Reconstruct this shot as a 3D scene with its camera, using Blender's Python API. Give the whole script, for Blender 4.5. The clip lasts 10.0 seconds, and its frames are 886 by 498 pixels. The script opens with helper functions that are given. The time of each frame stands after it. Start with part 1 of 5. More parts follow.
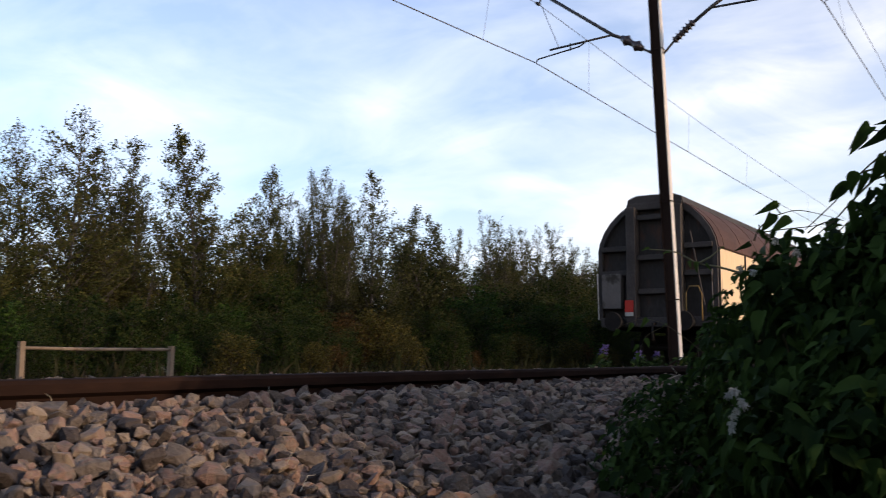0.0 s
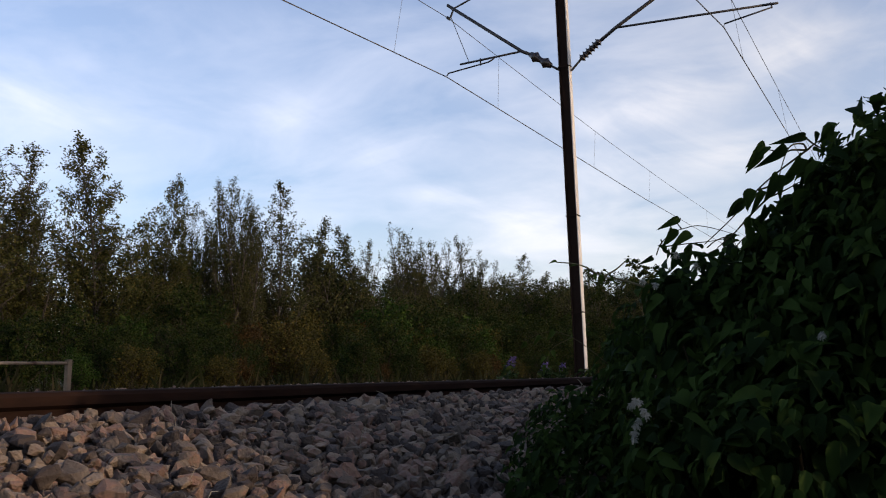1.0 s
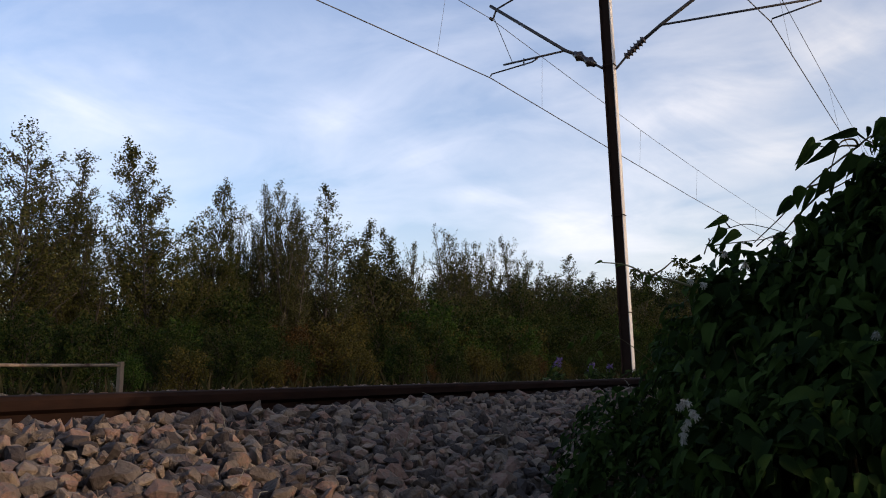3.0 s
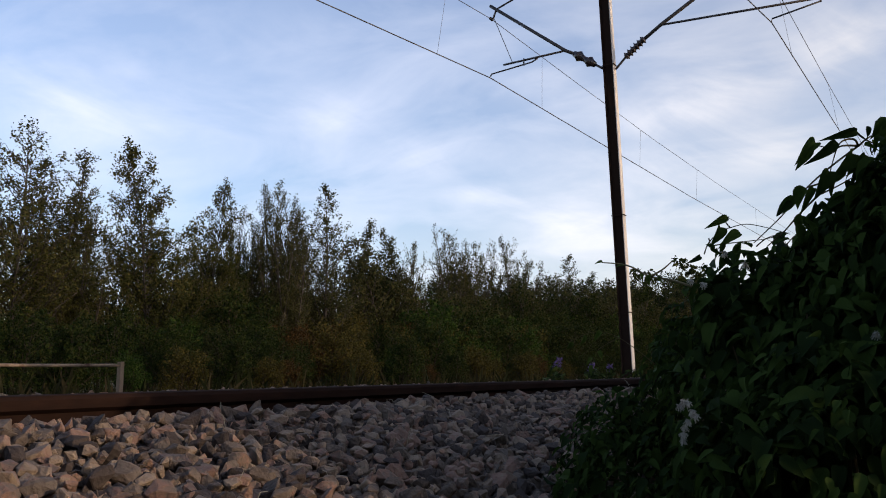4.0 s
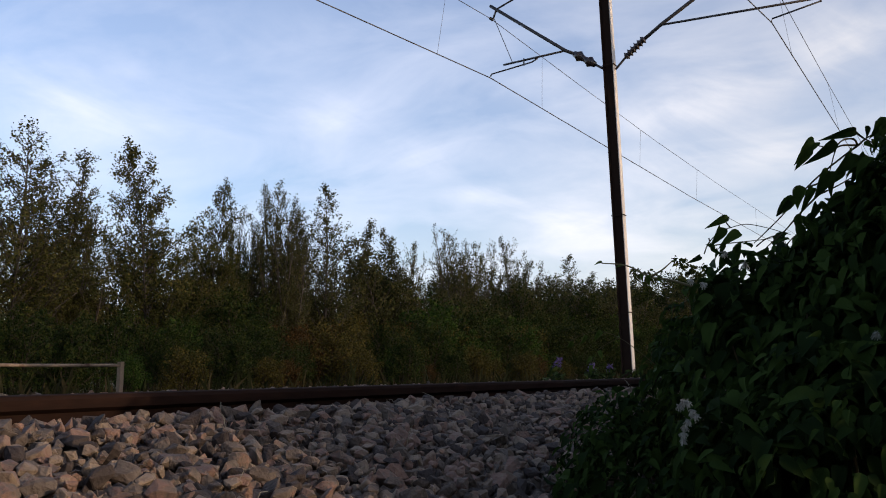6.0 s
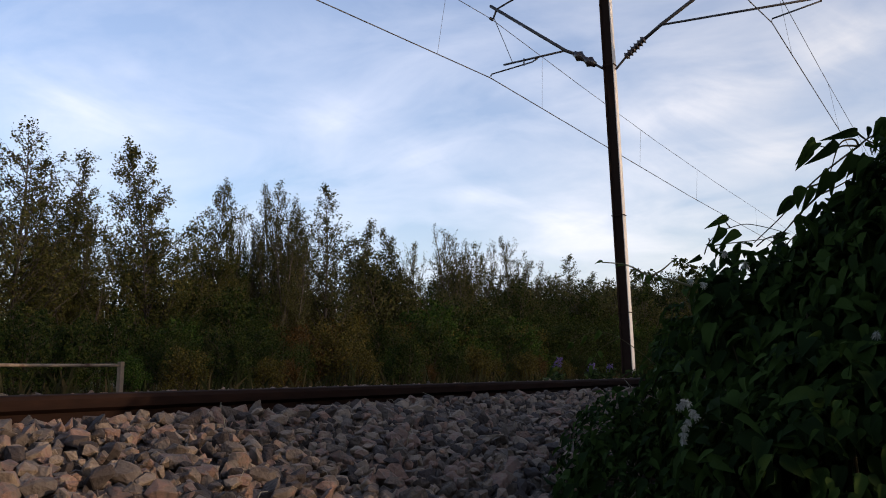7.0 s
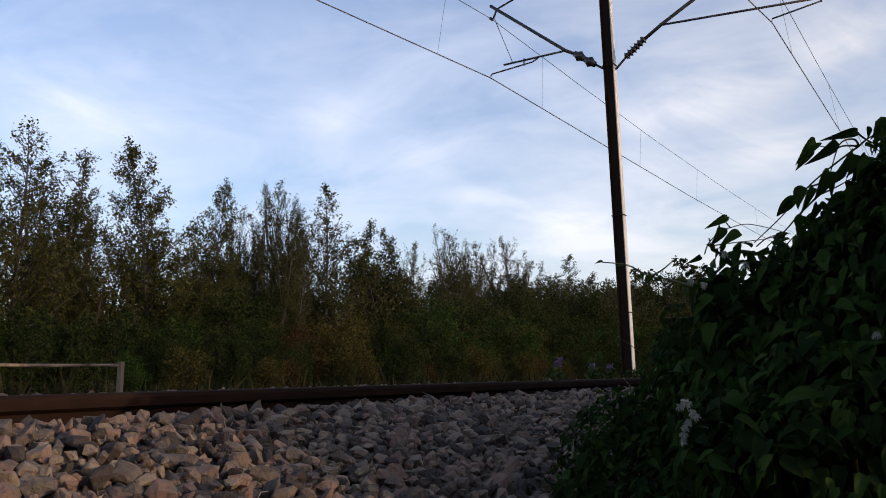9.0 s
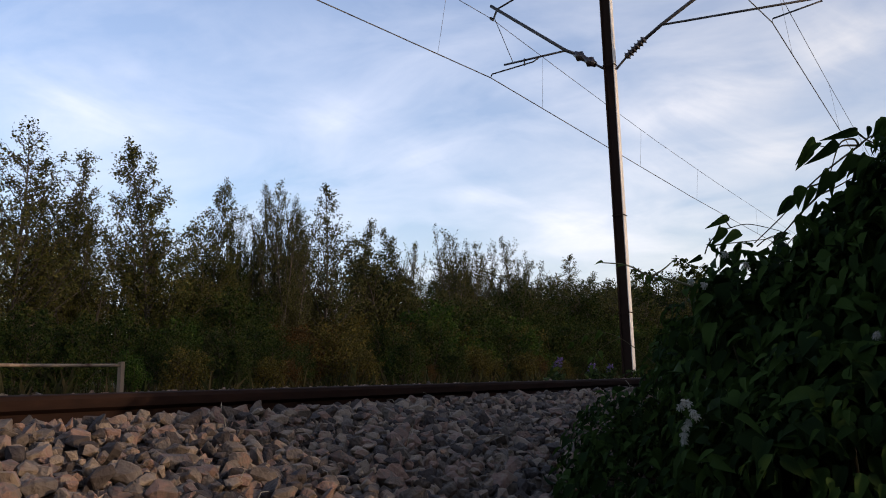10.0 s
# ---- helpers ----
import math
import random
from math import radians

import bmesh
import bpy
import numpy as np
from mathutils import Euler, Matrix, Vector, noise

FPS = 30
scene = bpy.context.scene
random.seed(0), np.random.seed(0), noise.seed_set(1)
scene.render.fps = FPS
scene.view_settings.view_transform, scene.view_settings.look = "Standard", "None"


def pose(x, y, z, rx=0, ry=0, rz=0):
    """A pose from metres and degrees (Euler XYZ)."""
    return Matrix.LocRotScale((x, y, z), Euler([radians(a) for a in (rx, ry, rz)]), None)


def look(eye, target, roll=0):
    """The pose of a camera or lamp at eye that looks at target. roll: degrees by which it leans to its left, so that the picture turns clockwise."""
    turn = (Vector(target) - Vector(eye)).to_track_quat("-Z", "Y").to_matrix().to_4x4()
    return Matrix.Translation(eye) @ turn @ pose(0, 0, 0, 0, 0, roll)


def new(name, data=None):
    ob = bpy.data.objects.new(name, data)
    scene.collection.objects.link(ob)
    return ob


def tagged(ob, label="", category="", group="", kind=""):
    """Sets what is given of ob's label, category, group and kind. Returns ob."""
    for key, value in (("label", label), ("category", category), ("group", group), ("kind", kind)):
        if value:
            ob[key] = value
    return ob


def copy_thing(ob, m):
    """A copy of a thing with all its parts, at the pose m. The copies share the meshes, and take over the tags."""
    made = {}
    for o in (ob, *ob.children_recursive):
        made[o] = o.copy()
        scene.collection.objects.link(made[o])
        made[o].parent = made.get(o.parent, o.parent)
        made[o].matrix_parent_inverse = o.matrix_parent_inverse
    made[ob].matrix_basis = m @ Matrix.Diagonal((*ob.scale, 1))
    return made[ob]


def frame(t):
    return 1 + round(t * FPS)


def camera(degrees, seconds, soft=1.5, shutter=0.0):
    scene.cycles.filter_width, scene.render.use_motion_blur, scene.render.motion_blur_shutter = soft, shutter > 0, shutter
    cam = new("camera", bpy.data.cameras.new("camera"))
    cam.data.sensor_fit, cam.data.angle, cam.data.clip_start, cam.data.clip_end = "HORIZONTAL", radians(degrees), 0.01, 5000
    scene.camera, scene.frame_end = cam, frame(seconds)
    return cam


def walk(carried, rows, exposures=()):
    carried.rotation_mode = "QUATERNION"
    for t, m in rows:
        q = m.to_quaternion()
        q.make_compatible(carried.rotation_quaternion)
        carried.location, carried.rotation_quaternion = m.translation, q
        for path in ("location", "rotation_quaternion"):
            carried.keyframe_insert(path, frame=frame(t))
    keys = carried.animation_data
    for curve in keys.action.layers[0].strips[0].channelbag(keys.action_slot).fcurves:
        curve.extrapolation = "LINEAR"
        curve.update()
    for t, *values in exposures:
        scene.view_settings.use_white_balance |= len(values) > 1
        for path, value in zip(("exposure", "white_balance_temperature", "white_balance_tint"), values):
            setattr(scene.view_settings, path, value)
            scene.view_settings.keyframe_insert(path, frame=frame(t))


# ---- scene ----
cam = camera(51.2, 10.0, soft=1.0, shutter=0.25)

# ------------------------------------------------------------------ camera
# World: the tracks run along +y, the camera stands beside them at x = 0; z = 0 is the near rail's top.
EYE = (0.0, 0.0, 0.072)
TURNS = [
    (0.0, 33.09, 6.50, -0.39), (0.1, 31.82, 6.61, -0.36), (0.2, 30.81, 6.69, -0.32), (0.3, 29.59, 6.77, -0.29),
    (0.4, 28.32, 6.86, -0.25), (0.5, 27.61, 6.93, -0.22), (0.6, 27.05, 6.97, -0.20), (0.7, 26.95, 7.09, -0.19),
    (0.8, 27.14, 7.18, -0.17), (0.9, 27.26, 7.23, -0.15), (1.0, 27.48, 7.28, -0.14), (1.1, 28.18, 7.29, -0.09),
    (1.2, 29.10, 7.33, -0.05), (1.3, 30.25, 7.36, 0.0), (1.4, 30.29, 7.35, 0.0), (1.5, 30.30, 7.35, 0.0),
    (5.5, 30.30, 7.35, 0.0), (7.0, 30.308, 7.35, 0.0), (9.0, 30.315, 7.35, 0.0), (10.0, 30.335, 7.35, 0.0),
]
EXPOSURES = [(0.0, 0.80, 6750, 11), (0.3, 0.66, 6750, 11), (0.6, 0.50, 6750, 11), (1.0, 0.42, 6750, 11), (10.0, 0.42, 6750, 11)]
walk(cam, [(t, pose(*EYE, 90 + p, r, y)) for t, y, p, r in TURNS], EXPOSURES)

# ------------------------------------------------------------------ sky and sun
SUN_AZIMUTH, SUN_HEIGHT = 88.0, 12.0      # degrees clockwise from +y; degrees above the horizon
SKY_STRENGTH, SUN_STRENGTH = 0.15, 1.5


def make_world():
    world = bpy.data.worlds.new("evening_sky")
    scene.world = world
    world.use_nodes = True
    nt = world.node_tree
    nt.nodes.clear()
    out = nt.nodes.new("ShaderNodeOutputWorld")
    bg = nt.nodes.new("ShaderNodeBackground")
    sky = nt.nodes.new("ShaderNodeTexSky")
    sky.sky_type, sky.sun_disc = "NISHITA", False
    sky.sun_elevation, sky.sun_rotation = radians(SUN_HEIGHT), radians(SUN_AZIMUTH)
    sky.air_density, sky.dust_density, sky.ozone_density = 1.0, 1.6, 2.4
    co = nt.nodes.new("ShaderNodeTexCoord")
    sep = nt.nodes.new("ShaderNodeSeparateXYZ")
    up = nt.nodes.new("ShaderNodeMath")
    up.operation, up.inputs[1].default_value = "ADD", 0.22
    mx = nt.nodes.new("ShaderNodeMath")
    mx.operation, mx.inputs[1].default_value = "MAXIMUM", 0.05
    plane = nt.nodes.new("ShaderNodeVectorMath")
    plane.operation = "DIVIDE"
    comb = nt.nodes.new("ShaderNodeCombineXYZ")
    nt.links.new(co.outputs["Generated"], sep.inputs[0])
    nt.links.new(sep.outputs["Z"], up.inputs[0])
    nt.links.new(up.outputs[0], mx.inputs[0])
    for i in range(3):
        nt.links.new(mx.outputs[0], comb.inputs[i])
    nt.links.new(co.outputs["Generated"], plane.inputs[0])
    nt.links.new(comb.outputs[0], plane.inputs[1])
    def calc(op, a, b=None, c=None):
        node = nt.nodes.new("ShaderNodeMath")
        node.operation = op
        for k, v in enumerate((a, b, c)):
            if v is None:
                continue
            if isinstance(v, (int, float)):
                node.inputs[k].default_value = v
            else:
                nt.links.new(v, node.inputs[k])
        return node.outputs[0]

    # high thin cloud over the whole sky
    mp = nt.nodes.new("ShaderNodeMapping")
    mp.inputs["Scale"].default_value = (1.0, 1.25, 1.0)
    mp.inputs["Rotation"].default_value = (0, 0, radians(25))
    nt.links.new(plane.outputs[0], mp.inputs["Vector"])
    n = nt.nodes.new("ShaderNodeTexNoise")
    n.inputs["Scale"].default_value, n.inputs["Detail"].default_value = 2.6, 8.0
    n.inputs["Roughness"].default_value, n.inputs["Distortion"].default_value = 0.55, 0.5
    nt.links.new(mp.outputs[0], n.inputs["Vector"])
    ramp = nt.nodes.new("ShaderNodeValToRGB")
    ramp.color_ramp.elements[0].position, ramp.color_ramp.elements[0].color = 0.40, (0.16, 0.16, 0.16, 1)
    ramp.color_ramp.elements[1].position, ramp.color_ramp.elements[1].color = 0.90, (0.62, 0.62, 0.62, 1)
    nt.links.new(n.outputs["Fac"], ramp.inputs[0])
    # the brighter banks, each at its bearing and height, torn into streaks
    bearing, height = calc("ARCTAN2", sep.outputs["X"], sep.outputs["Y"]), calc("ARCSINE", sep.outputs["Z"])
    streak_at = nt.nodes.new("ShaderNodeCombineXYZ")
    nt.links.new(calc("MULTIPLY_ADD", height, 6.0, calc("MULTIPLY", bearing, 7.0)), streak_at.inputs[0])
    nt.links.new(calc("MULTIPLY_ADD", bearing, 2.5, calc("MULTIPLY", height, 15.0)), streak_at.inputs[1])
    streak = nt.nodes.new("ShaderNodeTexNoise")
    streak.inputs["Scale"].default_value, streak.inputs["Detail"].default_value = 1.0, 7.0
    streak.inputs["Roughness"].default_value, streak.inputs["Distortion"].default_value = 0.56, 0.7
    nt.links.new(streak_at.outputs[0], streak.inputs["Vector"])
    torn = nt.nodes.new("ShaderNodeMapRange")
    torn.interpolation_type = "SMOOTHSTEP"
    for k, v in ((1, 0.30), (2, 0.74), (3, 0.28), (4, 0.80)):
        torn.inputs[k].default_value = v
    nt.links.new(streak.outputs["Fac"], torn.inputs[0])
    bank = None
    for a0, h0, wide, tall, amount in CLOUD_BANKS:
        a = calc("MULTIPLY", calc("ADD", bearing, -radians(a0)), 1 / radians(wide))
        h = calc("MULTIPLY", calc("ADD", height, -radians(h0)), 1 / radians(tall))
        r2 = calc("MULTIPLY_ADD", a, a, calc("MULTIPLY", h, h))
        soft_edge = calc("MULTIPLY", calc("POWER", math.e, calc("MULTIPLY", r2, -1.0)), amount * 0.7)
        bank = soft_edge if bank is None else calc("ADD", bank, soft_edge)
    covered = calc("MINIMUM", calc("MULTIPLY_ADD", bank, torn.outputs[0], ramp.outputs[0]), 0.80)
    mix = nt.nodes.new("ShaderNodeMix")
    mix.data_type = "RGBA"
    sunward = nt.nodes.new("ShaderNodeMapRange")   # cloud lit cream towards the low sun, cool away from it
    sunward.interpolation_type = "SMOOTHSTEP"
    sunward.inputs[1].default_value, sunward.inputs[2].default_value = -0.6, -0.05
    nt.links.new(sep.outputs["X"], sunward.inputs[0])
    tone = nt.nodes.new("ShaderNodeMix")
    tone.data_type = "RGBA"
    tone.inputs["A"].default_value, tone.inputs["B"].default_value = CLOUD, CLOUD_SUNWARD
    nt.links.new(sunward.outputs[0], tone.inputs["Factor"])
    nt.links.new(tone.outputs["Result"], mix.inputs["B"])
    thin = nt.nodes.new("ShaderNodeMapRange")      # the veil of cloud thins out overhead
    thin.interpolation_type = "SMOOTHSTEP"
    for i, v in ((1, 0.25), (2, 0.75), (3, 1.0), (4, 0.15)):
        thin.inputs[i].default_value = v
    nt.links.new(sep.outputs["Z"], thin.inputs[0])
    veil = nt.nodes.new("ShaderNodeMath")
    veil.operation = "MULTIPLY"
    nt.links.new(covered, veil.inputs[0])
    nt.links.new(thin.outputs[0], veil.inputs[1])
    nt.links.new(veil.outputs[0], mix.inputs["Factor"])
    clear = nt.nodes.new("ShaderNodeMix")          # the clear evening blue between the clouds
    clear.data_type, clear.blend_type = "RGBA", "MULTIPLY"
    clear.inputs["Factor"].default_value = 1.0
    clear.inputs["B"].default_value = (1.12, 1.08, 1.22, 1)
    nt.links.new(sky.outputs[0], clear.inputs["A"])
    nt.links.new(clear.outputs["Result"], mix.inputs["A"])
    nt.links.new(mix.outputs["Result"], bg.inputs["Color"])
    bg.inputs["Strength"].default_value = SKY_STRENGTH
    nt.links.new(bg.outputs[0], out.inputs["Surface"])


# bearing and height of the middle, half width, half height (degrees), thickness
CLOUD_BANKS = [(-52, 15, 5.0, 2.6, 0.75), (-37.2, 15.8, 3.2, 1.8, 0.50), (-31.5, 13.0, 3.6, 1.4, 0.55), (-28, 10.6, 2.6, 0.9, 0.50), (-21.6, 9.8, 5.0, 2.0, 0.85),
               (-23.3, 17.3, 2.8, 1.2, 0.55), (-12.3, 16.3, 5.5, 1.7, 0.75), (-11.5, 12.8, 6.5, 1.6, 0.70), (-16.3, 15.0, 3.2, 1.2, 0.55), (-6.1, 18.8, 3.6, 1.9, 0.70),
               (-22, 7.0, 10, 2.4, 0.55), (-40.5, 20.2, 5.0, 1.8, 0.35), (-75, 17, 9, 4, 0.6), (14, 15, 10, 4, 0.7)]
CLOUD = (5.2, 5.5, 6.5, 1)
CLOUD_SUNWARD = (6.0, 5.75, 5.6, 1)
make_world()
sun_data = bpy.data.lights.new("sun", "SUN")
sun_data.energy, sun_data.angle, sun_data.color = SUN_STRENGTH, radians(0.6), (1.0, 0.77, 0.58)
sun = new("sun", sun_data)
az, el = radians(SUN_AZIMUTH), radians(SUN_HEIGHT)
sun.matrix_world = look((math.sin(az) * 60, math.cos(az) * 60, math.tan(el) * 60), (0, 0, 0))


# ------------------------------------------------------------------ materials
def material(name, colors, scale=5.0, fine=40.0, rough=0.8, metal=0.0, bump=0.3, bump_size=0.01, vary="",
             spread=0.5, translucent=0.0, stretch=(1, 1, 1), stain=None, stain_scale=1.5, stain_from=0.55, spec=0.2):
    """Two-scale noise between the colours; vary: 'object' or 'island' shifts it from piece to piece."""
    m = bpy.data.materials.new(name)
    m.use_nodes = True
    nt = m.node_tree
    b = nt.nodes["Principled BSDF"]
    out = nt.nodes["Material Output"]
    co = nt.nodes.new("ShaderNodeTexCoord")
    mp = nt.nodes.new("ShaderNodeMapping")
    mp.inputs["Scale"].default_value = stretch
    nt.links.new(co.outputs["Object"], mp.inputs["Vector"])
    n1 = nt.nodes.new("ShaderNodeTexNoise")
    n1.inputs["Scale"].default_value, n1.inputs["Detail"].default_value = scale, 4
    n2 = nt.nodes.new("ShaderNodeTexNoise")
    n2.inputs["Scale"].default_value, n2.inputs["Detail"].default_value = fine, 5
    for n in (n1, n2):
        nt.links.new(mp.outputs[0], n.inputs["Vector"])
    add = nt.nodes.new("ShaderNodeMath")
    add.operation, add.inputs[1].default_value = "MULTIPLY_ADD", 0.6
    nt.links.new(n1.outputs["Fac"], add.inputs[0])
    half = nt.nodes.new("ShaderNodeMath")
    half.operation, half.inputs[1].default_value = "MULTIPLY", 0.4
    nt.links.new(n2.outputs["Fac"], half.inputs[0])
    nt.links.new(half.outputs[0], add.inputs[2])
    value = add.outputs[0]
    if vary:
        src = nt.nodes.new("ShaderNodeObjectInfo" if vary == "object" else "ShaderNodeNewGeometry")
        pick = src.outputs["Random" if vary == "object" else "Random Per Island"]
        shift = nt.nodes.new("ShaderNodeMath")
        shift.operation, shift.inputs[1].default_value, shift.inputs[2].default_value = "MULTIPLY_ADD", spread * 1.4, -spread * 0.7
        nt.links.new(pick, shift.inputs[0])
        total = nt.nodes.new("ShaderNodeMath")
        nt.links.new(value, total.inputs[0])
        nt.links.new(shift.outputs[0], total.inputs[1])
        value = total.outputs[0]
    ramp = nt.nodes.new("ShaderNodeValToRGB")
    els = ramp.color_ramp.elements
    while len(els) < len(colors):
        els.new(0.5)
    for i, c in enumerate(colors):
        els[i].position = 0.22 + 0.56 * i / max(1, len(colors) - 1)
        els[i].color = (*c, 1)
    nt.links.new(value, ramp.inputs[0])
    color = ramp.outputs[0]
    if stain:
        n3 = nt.nodes.new("ShaderNodeTexNoise")
        n3.inputs["Scale"].default_value, n3.inputs["Detail"].default_value = stain_scale, 7
        nt.links.new(mp.outputs[0], n3.inputs["Vector"])
        r3 = nt.nodes.new("ShaderNodeValToRGB")
        r3.color_ramp.elements[0].position, r3.color_ramp.elements[1].position = stain_from, stain_from + 0.12
        nt.links.new(n3.outputs["Fac"], r3.inputs[0])
        mix = nt.nodes.new("ShaderNodeMix")
        mix.data_type = "RGBA"
        mix.inputs["B"].default_value = (*stain, 1)
        nt.links.new(r3.outputs[0], mix.inputs["Factor"])
        nt.links.new(color, mix.inputs["A"])
        color = mix.outputs["Result"]
    nt.links.new(color, b.inputs["Base Color"])
    b.inputs["Roughness"].default_value, b.inputs["Metallic"].default_value = rough, metal
    b.inputs["Specular IOR Level"].default_value = spec
    if bump:
        bm_node = nt.nodes.new("ShaderNodeBump")
        bm_node.inputs["Strength"].default_value, bm_node.inputs["Distance"].default_value = bump, bump_size
        nt.links.new(n2.outputs["Fac"], bm_node.inputs["Height"])
        nt.links.new(bm_node.outputs[0], b.inputs["Normal"])
    if translucent:
        b.inputs["Specular IOR Level"].default_value = 0.03
        tr = nt.nodes.new("ShaderNodeBsdfTranslucent")
        nt.links.new(color, tr.inputs["Color"])
        ms = nt.nodes.new("ShaderNodeMixShader")
        ms.inputs[0].default_value = translucent
        nt.links.new(b.outputs[0], ms.inputs[1])
        nt.links.new(tr.outputs[0], ms.inputs[2])
        nt.links.new(ms.outputs[0], out.inputs["Surface"])
    return m


STONE = material("ballast_stone", [(0.062, 0.048, 0.040), (0.123, 0.093, 0.069), (0.150, 0.119, 0.091), (0.235, 0.138, 0.099), (0.250, 0.187, 0.130)],
                 scale=16, fine=110, rough=0.9, bump=0.9, bump_size=0.008, vary="island", spread=0.6)
STONE_ONE = material("ballast_stone_single", [(0.062, 0.048, 0.040), (0.123, 0.093, 0.069), (0.150, 0.119, 0.091), (0.235, 0.138, 0.099), (0.250, 0.187, 0.130)],
                     scale=0.8, fine=5.0, rough=0.9, bump=0.9, bump_size=0.008, vary="object", spread=0.6)
BED = material("ballast_bed", [(0.06, 0.048, 0.041), (0.12, 0.098, 0.082)], scale=12, fine=60, rough=0.95, bump=1.0, bump_size=0.02)
EARTH = material("rough_ground", [(0.05, 0.055, 0.025), (0.09, 0.085, 0.04), (0.13, 0.10, 0.06)], scale=0.8, fine=9, rough=0.95, bump=1.0, bump_size=0.08)
RAIL = material("rusted_rail_steel", [(0.012, 0.0065, 0.0047), (0.021, 0.011, 0.0075), (0.038, 0.019, 0.012)], scale=3, fine=45, rough=0.9, metal=0.0, bump=0.35,
                bump_size=0.003, stretch=(1, 0.25, 1), stain=(0.085, 0.032, 0.015), stain_scale=1.6, stain_from=0.58, spec=0.05)
RUST = material("rusted_paint", [(0.13, 0.085, 0.052), (0.21, 0.15, 0.098), (0.28, 0.215, 0.15)], scale=6, fine=70, rough=0.8, bump=0.3, bump_size=0.002,
                stain=(0.07, 0.03, 0.018), stain_scale=9, stain_from=0.55)
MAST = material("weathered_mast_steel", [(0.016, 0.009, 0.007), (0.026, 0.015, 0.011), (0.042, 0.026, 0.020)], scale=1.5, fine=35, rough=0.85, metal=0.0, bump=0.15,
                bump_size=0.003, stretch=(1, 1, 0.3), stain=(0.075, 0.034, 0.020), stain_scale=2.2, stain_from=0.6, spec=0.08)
# the sun on the right flange is put into its pale colour
FLANGE = material("sunlit_flange", [(0.40, 0.34, 0.29), (0.56, 0.51, 0.45), (0.66, 0.61, 0.55)], scale=1.5, fine=35, rough=0.6, bump=0.1, bump_size=0.003,
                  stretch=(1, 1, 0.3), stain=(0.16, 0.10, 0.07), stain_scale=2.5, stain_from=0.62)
TUBE = material("dark_galvanised_tube", [(0.055, 0.048, 0.045), (0.10, 0.09, 0.085)], scale=4, fine=50, rough=0.55, metal=0.5, bump=0.1, bump_size=0.002)
CERAMIC = material("brown_glazed_insulator", [(0.030, 0.020, 0.017), (0.055, 0.036, 0.031)], scale=6, fine=40, rough=0.25, bump=0.05, bump_size=0.001, spec=0.5)
WIRE = material("oxidised_copper_wire", [(0.07, 0.065, 0.06), (0.13, 0.12, 0.11)], scale=6, fine=60, rough=0.6, metal=0.4, bump=0)
BARK = material("birch_bark", [(0.025, 0.020, 0.016), (0.05, 0.042, 0.034), (0.10, 0.09, 0.08)], scale=5, fine=25, rough=0.9, bump=0.5, bump_size=0.01, stretch=(1, 1, 0.4))
TWIG = material("brown_twig", [(0.022, 0.017, 0.012), (0.05, 0.038, 0.026)], scale=8, fine=40, rough=0.9, bump=0.2, bump_size=0.003)


def foliage(name, colors, spread=0.6, translucent=0.22, rough=0.6):
    return material(name, colors, scale=0.9, fine=30, rough=rough, bump=0.2, bump_size=0.002, vary="island", spread=spread, translucent=translucent)


LEAF_BIRCH = foliage("birch_leaf", [(0.025, 0.028, 0.008), (0.044, 0.048, 0.014), (0.062, 0.064, 0.018), (0.076, 0.066, 0.020)])
LEAF_WILLOW = foliage("willow_leaf", [(0.026, 0.030, 0.011), (0.045, 0.049, 0.017), (0.070, 0.066, 0.024)])
LEAF_SHRUB = foliage("shrub_leaf", [(0.009, 0.016, 0.004), (0.018, 0.030, 0.007), (0.036, 0.041, 0.010)])
LEAF_FRESH = foliage("fresh_shrub_leaf", [(0.014, 0.030, 0.006), (0.026, 0.052, 0.009), (0.045, 0.070, 0.014)])
LEAF_RUSSET = foliage("russet_leaf", [(0.032, 0.020, 0.007), (0.058, 0.031, 0.010), (0.080, 0.044, 0.014)])
LEAF_GOLD = foliage("yellowing_leaf", [(0.030, 0.030, 0.008), (0.055, 0.050, 0.012), (0.090, 0.068, 0.017)])
GRASS = foliage("dry_grass", [(0.014, 0.017, 0.006), (0.024, 0.024, 0.009), (0.038, 0.030, 0.014)], translucent=0.25)
VINE_TONES = [(0.015, 0.028, 0.008), (0.026, 0.047, 0.010), (0.044, 0.074, 0.016)]
LEAF_VINE = foliage("vine_leaf", VINE_TONES, translucent=0.3, rough=0.65)
LEAF_WEED = foliage("weed_leaf", [(0.014, 0.024, 0.007), (0.025, 0.040, 0.011), (0.04, 0.06, 0.016)])
STEM = material("green_brown_stem", [(0.05, 0.045, 0.022), (0.10, 0.075, 0.04)], scale=20, fine=90, rough=0.7, bump=0.1, bump_size=0.001)
PETAL_WHITE = foliage("feathery_white_flower", [(0.36, 0.36, 0.30), (0.56, 0.55, 0.48)], translucent=0.3, rough=0.8)
PETAL_PURPLE = foliage("violet_flower", [(0.10, 0.07, 0.19), (0.18, 0.13, 0.29)], translucent=0.3, rough=0.8)
WAGON_END = material("grimy_wagon_end_paint", [(0.014, 0.012, 0.011), (0.028, 0.024, 0.022), (0.055, 0.046, 0.042)], scale=1.3, fine=18, rough=0.75, bump=0.15,
                     bump_size=0.004, stretch=(1, 1, 0.45), stain=(0.060, 0.030, 0.020), stain_scale=2.4, stain_from=0.52)
